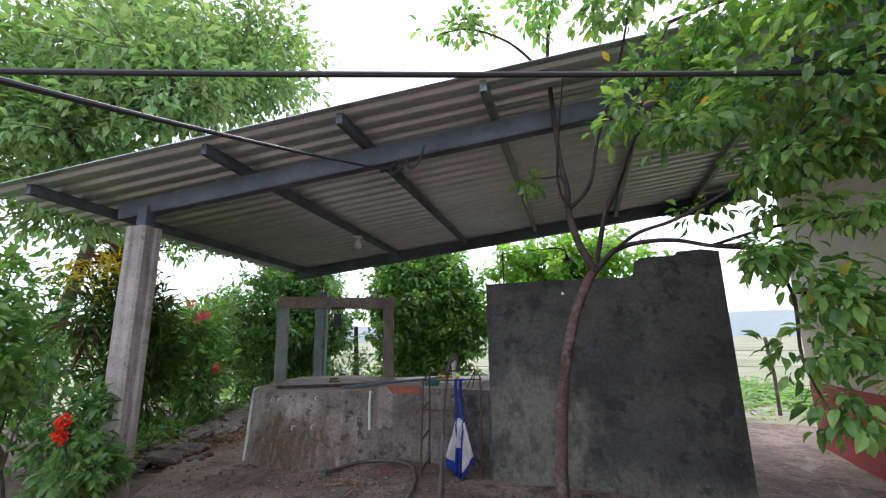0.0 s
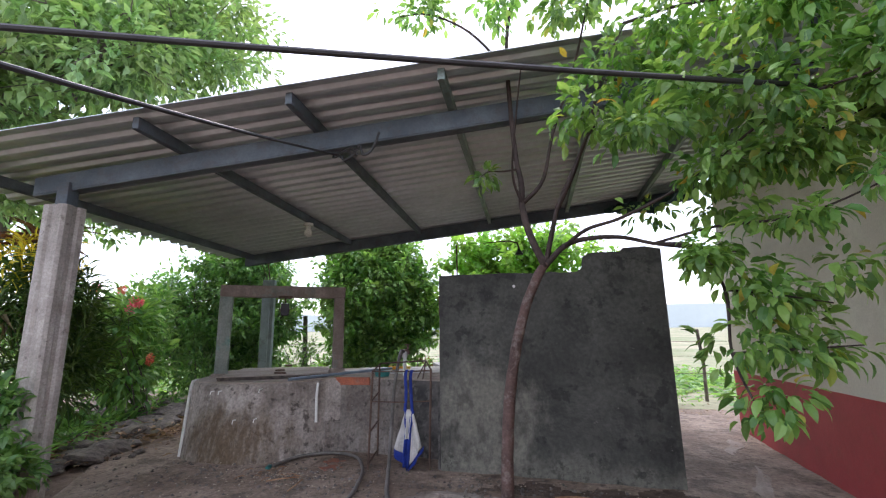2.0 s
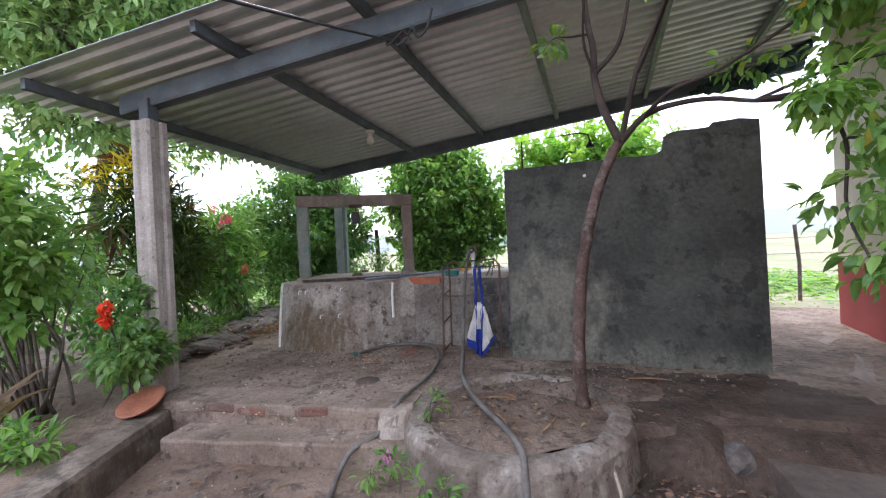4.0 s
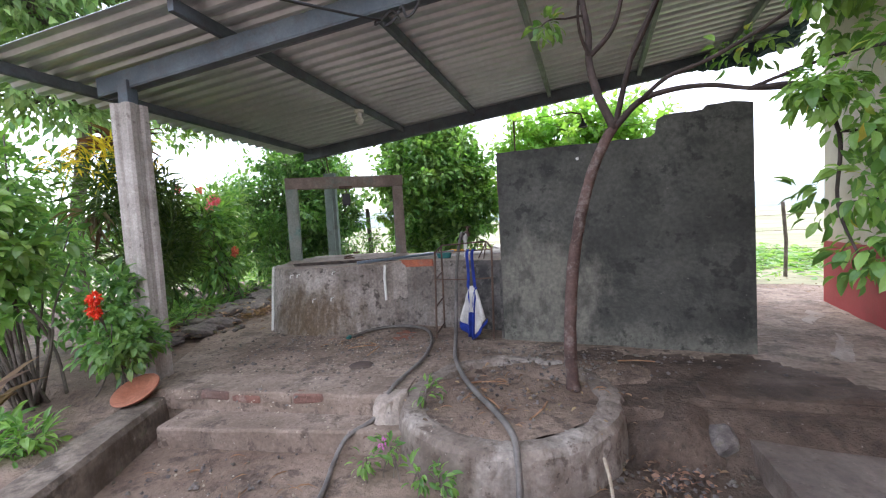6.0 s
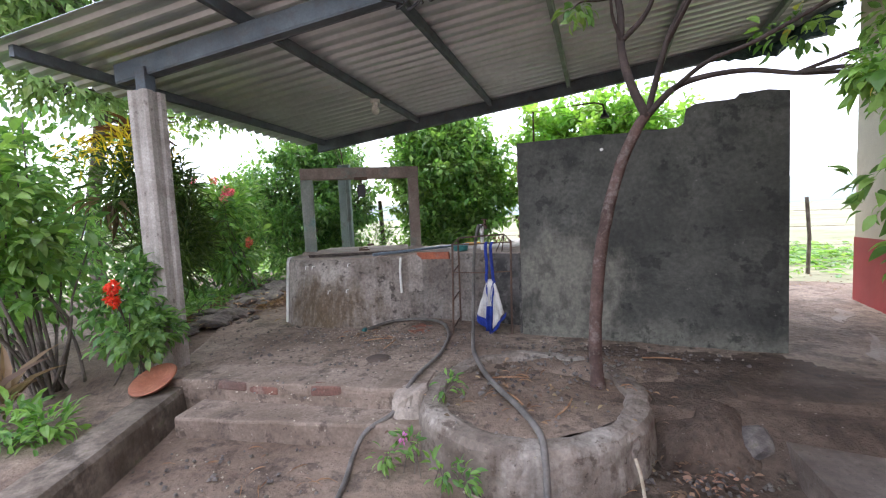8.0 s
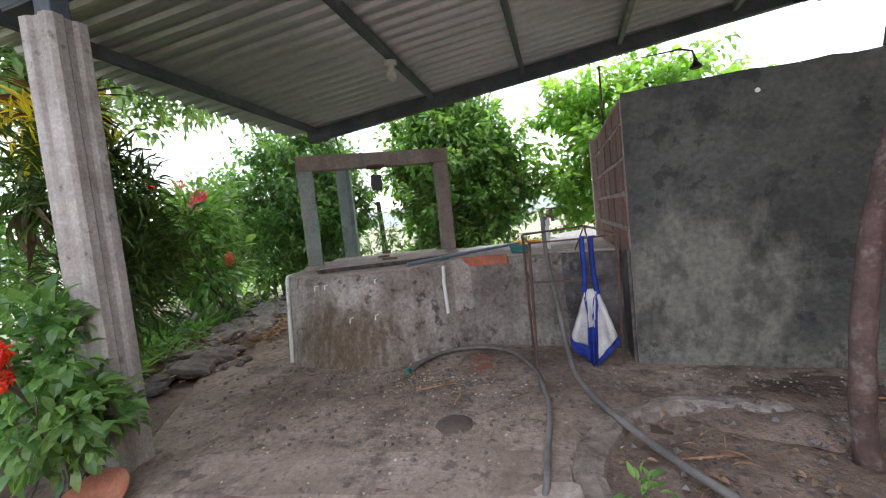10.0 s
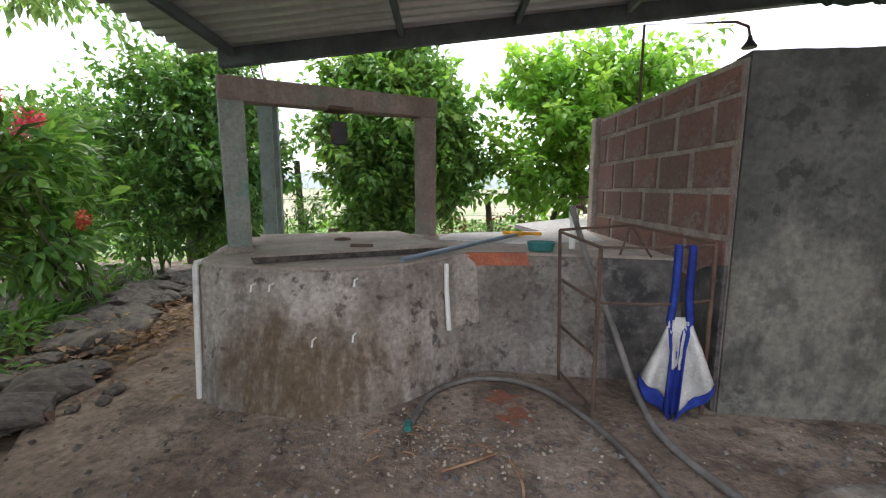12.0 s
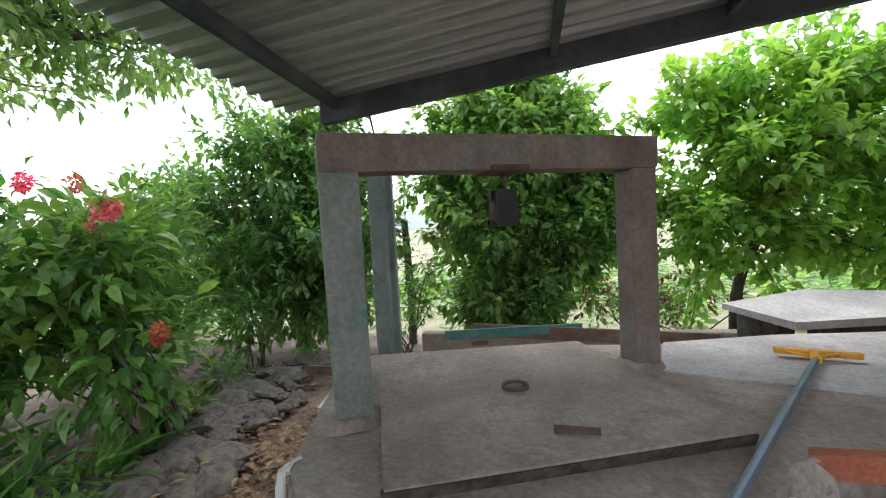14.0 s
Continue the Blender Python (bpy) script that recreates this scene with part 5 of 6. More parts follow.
def strap_plant(name, at, n, length, material, label, seed, width=0.12, droop=0.5):
    rng = np.random.default_rng(seed)
    ob = thing(name, at, label, "plant")
    d = rng.normal(0, 0.6, (n, 3))
    d[:, 2] = rng.uniform(0.5, 1.3, n)
    part("leaf_tuft", leaves(np.tile(at, (n, 1)) + rng.normal(0, 0.03, (n, 3)) * (1, 1, 0), d, rng.uniform(0.6, 1.1, n) * length, near=True, width=width, droop=droop), material, ob)
    return ob


for i, (x, y, L, mt) in enumerate([(-5.75, 4.5, 0.45, L_MID), (-6.0, 4.7, 0.6, L_MID), (-5.5, 4.1, 0.4, L_BRIGHT), (-6.0, 5.3, 0.5, L_BRIGHT), (-5.1, 3.9, 0.4, L_MID), (-6.2, 5.0, 0.6, L_DEEP), (-5.15, 4.45, 0.25, L_DRY), (-5.5, 5.0, 0.28, L_DRY), (-4.85, 3.55, 0.3, L_DRY), (-3.95, 1.95, 0.5, L_DRY), (-5.6, 4.8, 0.3, L_DRY), (-5.7, 4.3, 0.45, L_MID), (-6.1, 5.6, 0.45, L_MID), (-5.2, 3.95, 0.3, L_DRY), (-6.4, 4.4, 0.7, L_MID), (-7.0, 5.0, 0.7, L_DEEP)]):
    strap_plant("strap_leaf_plant", (x, y, -0.06), 22, L, mt, "clump of dry brown strap leaves" if mt == L_DRY else "green strap-leaved clump beside the stones", 60 + i, 0.13)
for i, (x, y, z) in enumerate([(-1.14, 2.83, -0.29), (-0.86, 2.68, -0.29), (-1.22, 2.72, -0.29), (-1.02, 3.14, -0.02), (-0.72, 2.66, -0.29)]):
    b = shrub("seedling", (x, y, z), [((x, y, z + 0.12), (0.05, 0.05, 0.06), 4)], 0.06, L_BRIGHT, "small green seedling at the planter foot", "plant", seed=70 + i, stems=3, near=True, width=0.4, stem_r=0.004)
    if i == 0:
        flower_head(b, (x - 0.01, y - 0.06, z + 0.2), 0.022, P_LILAC, 75, 5, 0.025)


for i, (x, y) in enumerate([(-5.25, 4.35), (-5.6, 4.9), (-5.0, 3.8), (-5.9, 5.2), (-5.45, 4.1), (-6.3, 6.2), (-6.6, 6.9), (-4.9, 3.4), (-5.75, 4.55)]):
    shrub("bed_plant", (x, y, -0.06), [((x, y, 0.12), (0.2, 0.18, 0.12), 16)], 0.1, L_BRIGHT if i % 2 else L_MID, "low green weeds among the stones", "plant", seed=90 + i, stems=4, near=True, width=0.4, stem_r=0.004)

# ---- stones beside the path ----
def stone_mesh(seed):
    bm = bmesh.new()
    bmesh.ops.create_icosphere(bm, subdivisions=2, radius=0.5)
    for v in bm.verts:
        v.co *= 1 + 0.35 * noise.noise(v.co * 2.2 + Vector((seed * 3.7, 0, 0)))
        v.co.z *= 0.55
    me = bpy.data.meshes.new("stone")
    bm.to_mesh(me)
    bm.free()
    me.materials.append(STONE)
    return me


stones = [stone_mesh(i) for i in range(6)]
rng = np.random.default_rng(8)
for i in range(300):
    t = rng.uniform(0, 1)
    x = -4.75 - 1.75 * t + rng.normal(0, 0.22)
    y = 3.9 + 3.6 * t + rng.normal(0, 0.22)
    if x > -4.25:
        continue
    s = rng.uniform(0.06, 0.2) if i % 6 else rng.uniform(0.22, 0.34)
    ob = new("stone", stones[i % 6])
    ob.matrix_world = pose(x, y, 0.0 + s * 0.16, *rng.uniform(-14, 14, 2), rng.uniform(0, 360)) @ Matrix.Diagonal((s * 1.25, s, s * rng.uniform(0.65, 1.15), 1))
    tagged(ob, "grey field stone edging the bed", "stone", "stones along the bed")


# ---- litter ----
def scatter(name, spots_, n, size, material, label, seed, width=0.5):
    rng = np.random.default_rng(seed)
    pos, d = [], []
    for (cx, cy, rx, ry, z) in spots_:
        k = n // len(spots_)
        a = rng.normal(0, 0.5, (k, 2))
        q = np.column_stack([cx + a[:, 0] * rx, cy + a[:, 1] * ry, np.full(k, z) + rng.uniform(0.004, 0.02, k)])
        pos.append(q)
        w = rng.uniform(0, 6.283, k)
        d.append(np.column_stack([np.cos(w), np.sin(w), rng.uniform(-0.05, 0.3, k)]))
    pos, d = np.vstack(pos), np.vstack(d)
    sh_ = leaves(pos, d, rng.uniform(0.5, 1.2, len(pos)) * size, near=True, width=width, droop=0.2)
    solo(name, sh_, material, (0, 0, 0), label, "litter", kind="stuff")


scatter("leaf_litter", [(-5.3, 4.6, 0.8, 0.9, 0.02), (-5.9, 5.6, 0.8, 0.9, 0.03), (-5.4, 4.6, 0.9, 0.9, 0.02), (-5.8, 5.1, 0.9, 0.9, 0.03), (-5.2, 6.0, 0.7, 0.7, 0.01), (-6.3, 6.8, 0.7, 0.8, 0.0), (-5.0, 5.3, 0.4, 0.8, 0.02), (-5.3, 4.2, 0.6, 0.6, 0.05), (-5.6, 4.9, 0.6, 0.6, 0.08)], 2700, 0.09, L_DRY, "brown dry leaves among the stones", 81, 0.4)
scatter("leaf_litter", [(0.5, 2.75, 0.4, 0.6, -0.29), (0.45, 3.1, 0.3, 0.5, -0.28), (0.4, 3.3, 0.25, 0.3, -0.25), (-0.5, 3.5, 0.7, 0.6, 0.01), (1.8, 8.6, 1.4, 1.0, 0.0), (2.2, 9.6, 1.6, 1.0, -0.15)], 480, 0.045, L_DRY, "small dry leaves on soil by the planter", 82)
scatter("chip_litter", [(-2.4, 4.3, 0.7, 0.4, 0.01), (-2.5, 4.3, 0.5, 0.25, 0.01), (-2.7, 4.0, 1.2, 0.7, 0.01), (-2.2, 2.8, 1.2, 0.3, 0.005), (-2.0, 3.6, 1.4, 0.8, 0.008)], 330, 0.018, LITTERPALE, "pale crumbs and husks on the patio", 83, 0.8)
scatter("twig_litter", [(-2.35, 4.25, 0.3, 0.15, 0.01), (0.4, 2.9, 0.4, 0.5, -0.29), (-0.5, 3.5, 0.7, 0.6, 0.02), (-1.9, 2.4, 0.7, 0.3, -0.29)], 70, 0.12, LITTER, "thin dry twigs on the ground", 84, 0.06)
scatter("field_growth", [(-7.5, 14, 5, 3, -0.2), (-1.5, 14, 4, 3, -0.2), (-4.0, 18, 8, 4, -0.2), (3.0, 14.5, 2.5, 3, -0.2), (-12, 12, 4, 5, -0.2)], 6000, 0.35, L_BRIGHT, "low green crop growth in the field", 85, 0.3)


def pebbles(name, spots_, n, size, material, label, seed):
    """Small stones and crumbs of cement lying about, too many to count."""
    rng = np.random.default_rng(seed)
    base = [Vector(q) for q in ((1, 0, 0), (-1, 0, 0), (0, 1, 0), (0, -1, 0), (0, 0, 0.7), (0, 0, -0.7))]
    tris = [(0, 2, 4), (2, 1, 4), (1, 3, 4), (3, 0, 4), (2, 0, 5), (1, 2, 5), (3, 1, 5), (0, 3, 5)]
    sh_ = Shape()
    for cx, cy, rx, ry, z in spots_:
        for _ in range(n // len(spots_)):
            x, y = cx + rng.normal(0, rx), cy + rng.normal(0, ry)
            k = size * rng.uniform(0.35, 1.0) ** 2 + 0.003
            m = pose(x, y, (patio_height(x, y) if z == 0 else z) + k * 0.25, *rng.uniform(-25, 25, 2), rng.uniform(0, 360))
            sh_.add([m @ Vector((b.x * k * rng.uniform(0.6, 1.3), b.y * k * rng.uniform(0.6, 1.2), b.z * k)) for b in base], tris)
    solo(name, sh_, material, (0, 0, 0), label, "pebbles", kind="stuff")


pebbles("pebbles", [(-1.9, 2.2, 0.5, 0.25, -0.29), (0.5, 2.8, 0.3, 0.4, -0.29), (0.45, 3.2, 0.2, 0.25, -0.27), (-2.6, 4.15, 0.6, 0.2, 0), (-1.9, 4.3, 0.5, 0.3, 0), (-3.4, 3.9, 0.5, 0.4, 0), (-0.55, 3.55, 0.3, 0.28, 0.012), (-0.3, 4.1, 0.3, 0.15, 0.03), (-0.2, 4.5, 0.6, 0.12, 0), (-2.3, 3.4, 0.7, 0.3, 0)], 1350, 0.02, STONE, "small dark stones and crumbs on the ground", 86)
pebbles("pebbles", [(-2.5, 4.2, 0.4, 0.2, 0), (-2.2, 3.9, 0.5, 0.4, 0), (-2.0, 2.3, 0.5, 0.25, -0.29), (-2.35, 4.35, 0.18, 0.1, 0), (0.1, 4.6, 0.6, 0.08, 0)], 230, 0.01, LITTERPALE, "pale crumbs of husk and cement", 87)

# ---- small things on the patio ----
def hose(name, pts, r, material, label):
    return solo(name, Shape().tube(spline(pts, 7), r, 8), material, pts[0], label, "hose", smooth=True)


hose("garden_hose", [(-2.57, 4.42, 0.025), (-2.52, 4.72, 0.03), (-2.32, 4.93, 0.03), (-2.08, 4.96, 0.03), (-1.86, 4.84, 0.03), (-1.64, 4.5, 0.03), (-1.53, 4.2, 0.03), (-1.45, 3.9, 0.03), (-1.4, 3.5, 0.035), (-1.37, 3.26, 0.03), (-1.39, 3.13, -0.08), (-1.42, 3.04, -0.125), (-1.5, 2.88, -0.17), (-1.51, 2.75, -0.27), (-1.42, 2.57, -0.28), (-1.25, 2.2, -0.28), (-0.9, 1.6, -0.28)], 0.016, HOSE, "grey garden hose winding over the patio steps")
hose("garden_hose", [(-1.66, 5.50, 1.08), (-1.64, 5.36, 0.95), (-1.58, 5.1, 0.68), (-1.5, 4.86, 0.42), (-1.42, 4.62, 0.14), (-1.34, 4.4, 0.03), (-1.17, 4.0, 0.03), (-0.86, 3.48, 0.05), (-0.52, 3.08, 0.05), (-0.36, 2.86, 0.045), (-0.31, 2.75, 0.0), (-0.29, 2.7, -0.15), (-0.27, 2.58, -0.28), (-0.15, 2.1, -0.28), (0.2, 1.6, -0.28)], 0.019, HOSE, "thicker grey hose hanging from the tap")
cap_ = solo("hose_nozzle", Shape().lathe(pose(-2.58, 4.38, 0.03, 90, 0, 10), [(0, -0.03), (0.018, -0.03), (0.024, 0.0), (0.018, 0.04), (0.0, 0.04)], 12), TEALPLASTIC, (-2.58, 4.38, 0.0), "small teal hose connector on the floor", "connector")

for nm, pts, r, lab in (("drain_pipe", [(-3.94, 4.80, 0.765), (-3.965, 4.73, 0.755), (-3.96, 4.715, 0.72), (-3.91, 4.63, 0.4), (-3.85, 4.53, -0.02)], 0.018, "white plastic drain pipe down the well side"),
                        ("drain_pipe", [(-2.475, 5.02, 0.74), (-2.47, 4.985, 0.6), (-2.45, 4.965, 0.33)], 0.016, "short white plastic pipe on the well side")):
    solo(nm, Shape().tube(pts, r, 10), PVC, pts[-1], lab, "pipe")

tap = thing("tap_pipe", (-1.64, 5.56, 0.776), "white plastic standpipe with a tap", "tap")
part("riser", Shape().tube([(-1.64, 5.56, 0.77), (-1.64, 5.56, 1.07)], 0.022, 12).lathe(pose(-1.64, 5.56, 0.99), [(0.022, 0), (0.031, 0), (0.031, 0.07), (0.027, 0.095), (0.0, 0.1)], 14), PVC, tap)
part("tap_body", Shape().tube([(-1.64, 5.56, 1.08), (-1.60, 5.53, 1.08), (-1.575, 5.51, 1.07), (-1.57, 5.505, 1.03)], 0.016, 8).box(pose(-1.585, 5.52, 1.115), 0.026, 0.026, 0.05, 0.005).tube([(-1.62, 5.50, 1.145), (-1.55, 5.54, 1.145)], 0.008, 6), RUST, tap, "dark metal tap")
part("hose_end", Shape().tube([(-1.64, 5.55, 1.06), (-1.66, 5.50, 1.06), (-1.645, 5.42, 1.0)], 0.021, 8), HOSE, tap, "grey hose coupling")

# rusty folding rack against the platform
rack = thing("iron_rack", (-1.5, 4.95, 0), "rusty iron rod rack leaning at the wash platform", "rack")
RK = {"a": (-1.76, 5.08, 0.0), "at": (-1.78, 5.15, 0.95), "b": (-1.645, 4.62, 0.0), "bt": (-1.635, 4.67, 0.92), "c": (-1.06, 4.74, 0.0), "ct": (-1.05, 4.77, 0.93), "d": (-1.25, 5.25, 0.4), "dt": (-1.3, 5.36, 0.97)}
for q in ("a", "b", "c"):
    part("upright", Shape().tube([RK[q], RK[q + "t"]], 0.011, 8), RUST, rack)
for z in (0.06, 0.37, 0.68, 0.99):
    def at_(q):
        a, b = Vector(RK[q]), Vector(RK[q + "t"])
        return a.lerp(b, z)
    part("rail", Shape().tube([at_("a"), at_("b")], 0.009, 8), RUST, rack)
    if z > 0.5:
        part("rail", Shape().tube(spline([at_("b"), (at_("b") + at_("c")) / 2 + Vector((0.03, -0.05, 0)), at_("c")]), 0.007, 6), RUST, rack)
part("rail", Shape().tube([RK["at"], RK["dt"], RK["ct"]], 0.009, 8), RUST, rack)
part("hanger", Shape().tube([RK["dt"], (-1.38, 5.29, 0.78)], 0.007, 6).tube([RK["dt"], (-1.25, 5.1, 0.8)], 0.007, 6), RUST, rack)

# blue and white cloth bag hung by its straps from the rack
bag = thing("cloth_bag", (-1.24, 4.64, 0.02), "greyed white cloth bag with blue straps and blue hem", "bag")
BX, BY = Vector((0.96, -0.28, 0)), Vector((-0.28, -0.96, 0))


def bag_sheet(left, right, n=10, m=16, seed=0):
    """Hanging cloth between two upright edge lines of (across, height), in folds that deepen downwards."""
    c, o = Shape(), Vector((-1.24, 4.66, 0))
    for j in range(m + 1):
        t = j / m
        (la, lz), (ra, rz) = [tuple(np.interp(t, [k / (len(e) - 1) for k in range(len(e))], [q[i] for q in e]) for i in (0, 1)) for e in (left, right)]
        for i in range(n + 1):
            u = i / n
            fold = 0.035 * t * math.sin(u * 6.5 + seed) + 0.03 * math.sin(math.pi * u) * (0.3 + t) + 0.012 * noise.noise(Vector((u * 3, t * 4, seed)))
            c.v.append(tuple(o + BX * (la + (ra - la) * u) * 0.84 + BY * fold + Vector((0, 0, lz + (rz - lz) * u))))
    c.f = [(j * (n + 1) + i, (j + 1) * (n + 1) + i, (j + 1) * (n + 1) + i + 1, j * (n + 1) + i + 1) for j in range(m) for i in range(n)]
    return c


for nm, le, ri, mt, sd, lab in (
        ("cloth", [(-0.05, 0.55), (-0.11, 0.40), (-0.19, 0.23)], [(-0.012, 0.56), (-0.02, 0.35), (-0.03, 0.12)], WHITECLOTH, 0.4, ""),
        ("cloth", [(0.022, 0.56), (0.03, 0.32), (0.035, 0.075)], [(0.06, 0.56), (0.13, 0.42), (0.205, 0.25)], WHITECLOTH, 2.1, ""),
        ("cloth", [(-0.045, 0.56), (-0.03, 0.4), (-0.025, 0.3)], [(0.05, 0.57), (0.03, 0.4), (0.02, 0.3)], WHITECLOTH, 1.0, ""),
        ("centre_band", [(-0.07, 0.55), (-0.035, 0.38), (-0.05, 0.06)], [(-0.035, 0.56), (0.0, 0.38), (0.0, 0.03)], BLUECLOTH, 0.4, "deep blue centre band"),
        ("centre_band", [(0.03, 0.58), (0.012, 0.4), (0.0, 0.03)], [(0.08, 0.55), (0.05, 0.4), (0.035, 0.06)], BLUECLOTH, 2.1, "deep blue centre band"),
        ("hem", [(-0.192, 0.235), (-0.205, 0.2), (-0.20, 0.16)], [(-0.028, 0.125), (-0.02, 0.08), (-0.012, 0.01)], BLUECLOTH, 0.4, "deep blue hem"),
        ("hem", [(0.033, 0.08), (0.02, 0.05), (0.012, 0.015)], [(0.207, 0.255), (0.212, 0.22), (0.20, 0.19)], BLUECLOTH, 2.1, "deep blue hem")):
    bd = part(nm, bag_sheet(le, ri, seed=sd), mt, bag, lab, smooth=True)
    bd.modifiers.new("thickness", "SOLIDIFY").thickness = 0.006
for o in (-0.028, 0.034):
    st = Shape()
    hang = Vector((-1.24, 4.66, 0)) + BX * o
    line2 = spline([hang + Vector((0, 0.02, 0.925)) - BY * 0.02, hang + Vector((0, 0, 0.93)), hang + BY * 0.02 + Vector((0, 0, 0.87)), hang + BY * 0.01 + Vector((0, 0, 0.7)), hang + BY * 0.012 + BX * (o * 0.4) + Vector((0, 0, 0.55))], 5)
    for q in line2:
        st.v += [tuple(q + BX * -0.019), tuple(q + BY * 0.004), tuple(q + BX * 0.019), tuple(q - BY * 0.004)]
    st.f = [(i * 4 + k, i * 4 + (k + 1) % 4, (i + 1) * 4 + (k + 1) % 4, (i + 1) * 4 + k) for i in range(len(line2) - 1) for k in range(4)]
    part("strap", st, BLUECLOTH, bag, "blue strap", smooth=True)

# squeegee on the platform
sq = thing("floor_squeegee", (-2.3, 5.6, 0.79), "yellow floor squeegee with a long metal handle", "squeegee")
part("handle", Shape().tube([(-2.70, 4.78, 0.80), (-2.02, 6.08, 0.815)], 0.016, 10), ALU, sq, "blue-grey metal handle")
part("head", Shape().box(pose(-1.97, 6.2, 0.815, 0, 0, -10), 0.34, 0.035, 0.03, 0.008).tube([(-2.02, 6.07, 0.815), (-1.98, 6.19, 0.81)], 0.022, 8).tube([(-2.0, 6.12, 0.812), (-2.1, 6.2, 0.82)], 0.009, 6).tube([(-2.0, 6.12, 0.812), (-1.88, 6.18, 0.82)], 0.009, 6), YELLOW, sq)
solo("scrub_tub", Shape().lathe(pose(-1.87, 5.42, 0.782) @ Matrix.Diagonal((1.3, 0.9, 1, 1)), [(0.0, 0), (0.065, 0), (0.075, 0.055), (0.08, 0.06), (0.07, 0.06), (0.062, 0.02), (0.0, 0.02)], 20), TEALPLASTIC, (-1.87, 5.42, 0.782), "small teal plastic tub on the platform", "tub")

# saucer leaning at the low wall
solo("plant_saucer", Shape().lathe(pose(-3.33, 2.66, -0.01, 24, -6, 20), [(0, 0), (0.11, 0), (0.165, 0.05), (0.175, 0.055), (0.17, 0.065), (0.105, 0.014), (0, 0.014)], 32), TERRACOTTA, (-3.33, 2.66, -0.03), "terracotta plant saucer tilted on the low wall", "saucer", smooth=True)

# bulb, shower and roof-side bits
bulb = thing("light_bulb", (*R(-1.96, 5.85).xy, roof_z(-1.96) - 0.1), "bare white bulb in a socket under the roof", "bulb")
bp_ = R(-1.96, 5.85, -0.005)
part("socket", Shape().lathe(Matrix.Translation(bp_ + Vector((0, 0, -0.05))), [(0, 0.05), (0.065, 0.05), (0.065, 0.02), (0.034, 0.01), (0.034, -0.03), (0, -0.03)], 14), GLASSWHITE, bulb)
part("globe", Shape().lathe(Matrix.Translation(bp_ + Vector((0, 0, -0.13))), [(0, -0.06), (0.03, -0.052), (0.05, -0.028), (0.055, 0.0), (0.046, 0.03), (0.026, 0.055), (0.022, 0.07)], 16), GLASSWHITE, bulb, smooth=True)
shw = thing("shower_pipe", (-1.1, 6.1, 1.8), "thin iron shower pipe with a rose above the wall", "shower")
part("pipe", Shape().tube([(-1.1, 6.08, 0.2), (-1.1, 6.08, 2.44), (-0.4, 6.2, 2.47), (-0.3, 6.22, 2.44), (-0.28, 6.22, 2.36)], 0.011, 8), RUST, shw)
part("rose", Shape().lathe(pose(-0.28, 6.22, 2.29), [(0, 0.08), (0.015, 0.08), (0.02, 0.05), (0.055, 0.0), (0.05, -0.01), (0, -0.01)], 16), BLACK, shw)

# overhead cables
def sag(a, b, drop, n=14):
    a, b = Vector(a), Vector(b)
    return [a.lerp(b, i / n) - Vector((0, 0, drop * 4 * (i / n) * (1 - i / n))) for i in range(n + 1)]


cables = thing("overhead_cable", (-1.5, 1.3, 2.43), "thick black overhead cable", "cable")
part("span", Shape().tube(sag((-6.5, -1.05, 2.44), (2.34, 3.25, 2.46), 0.11), 0.0125, 8), BLACK, cables)
rope = Shape().tube(sag((-1.9, 1.17, 2.335), (-1.33, 3.36, 2.66), 0.02), [0.016 - 0.0006 * i for i in range(15)], 8)
solo("tied_cable", rope, BLACK, (-1.6, 2.3, 2.5), "black cable tied to the roof beam", "cable")
solo("wire_knot", Shape().tube(spline([(-1.32, 3.40, 2.655), (-1.28, 3.36, 2.615), (-1.22, 3.38, 2.655), (-1.17, 3.40, 2.735), (-1.14, 3.4, 2.655), (-1.06, 3.4, 2.695), (-1.0, 3.38, 2.815)]), 0.01, 6).tube(spline([(-1.33, 3.38, 2.675), (-1.26, 3.42, 2.735), (-1.22, 3.45, 2.675)]), 0.01, 6), BLACK, (-1.3, 3.4, 2.7), "black wire knot on the steel beam", "wire")

# far tank lid behind the platform
lid = thing("tank_lid", (-1.5, 7.8, 0.3), "grey concrete tank lid tilted on blocks", "slab")
part("slab", Shape().prism([(-2.0, 7.78, 0.71), (-1.62, 7.42, 0.63), (-0.7, 7.62, 0.67), (-0.6, 8.25, 0.73), (-1.3, 8.2, 0.75)], [(-2.0, 7.78, 0.76), (-1.62, 7.42, 0.69), (-0.7, 7.62, 0.73), (-0.6, 8.25, 0.79), (-1.3, 8.2, 0.81)]), SLABPALE, lid)
# black blocks, widened to fill in the shade under the slab
part("block", Shape().box(pose(-1.7, 7.78, 0.3, 0, 0, 20), 0.3, 0.25, 0.8, 0.02), BLACKENED_SHADE, lid)
part("block", Shape().box(pose(-0.95, 7.9, 0.3, 0, 0, 10), 0.7, 0.4, 0.8, 0.02), BLACKENED_SHADE, lid)

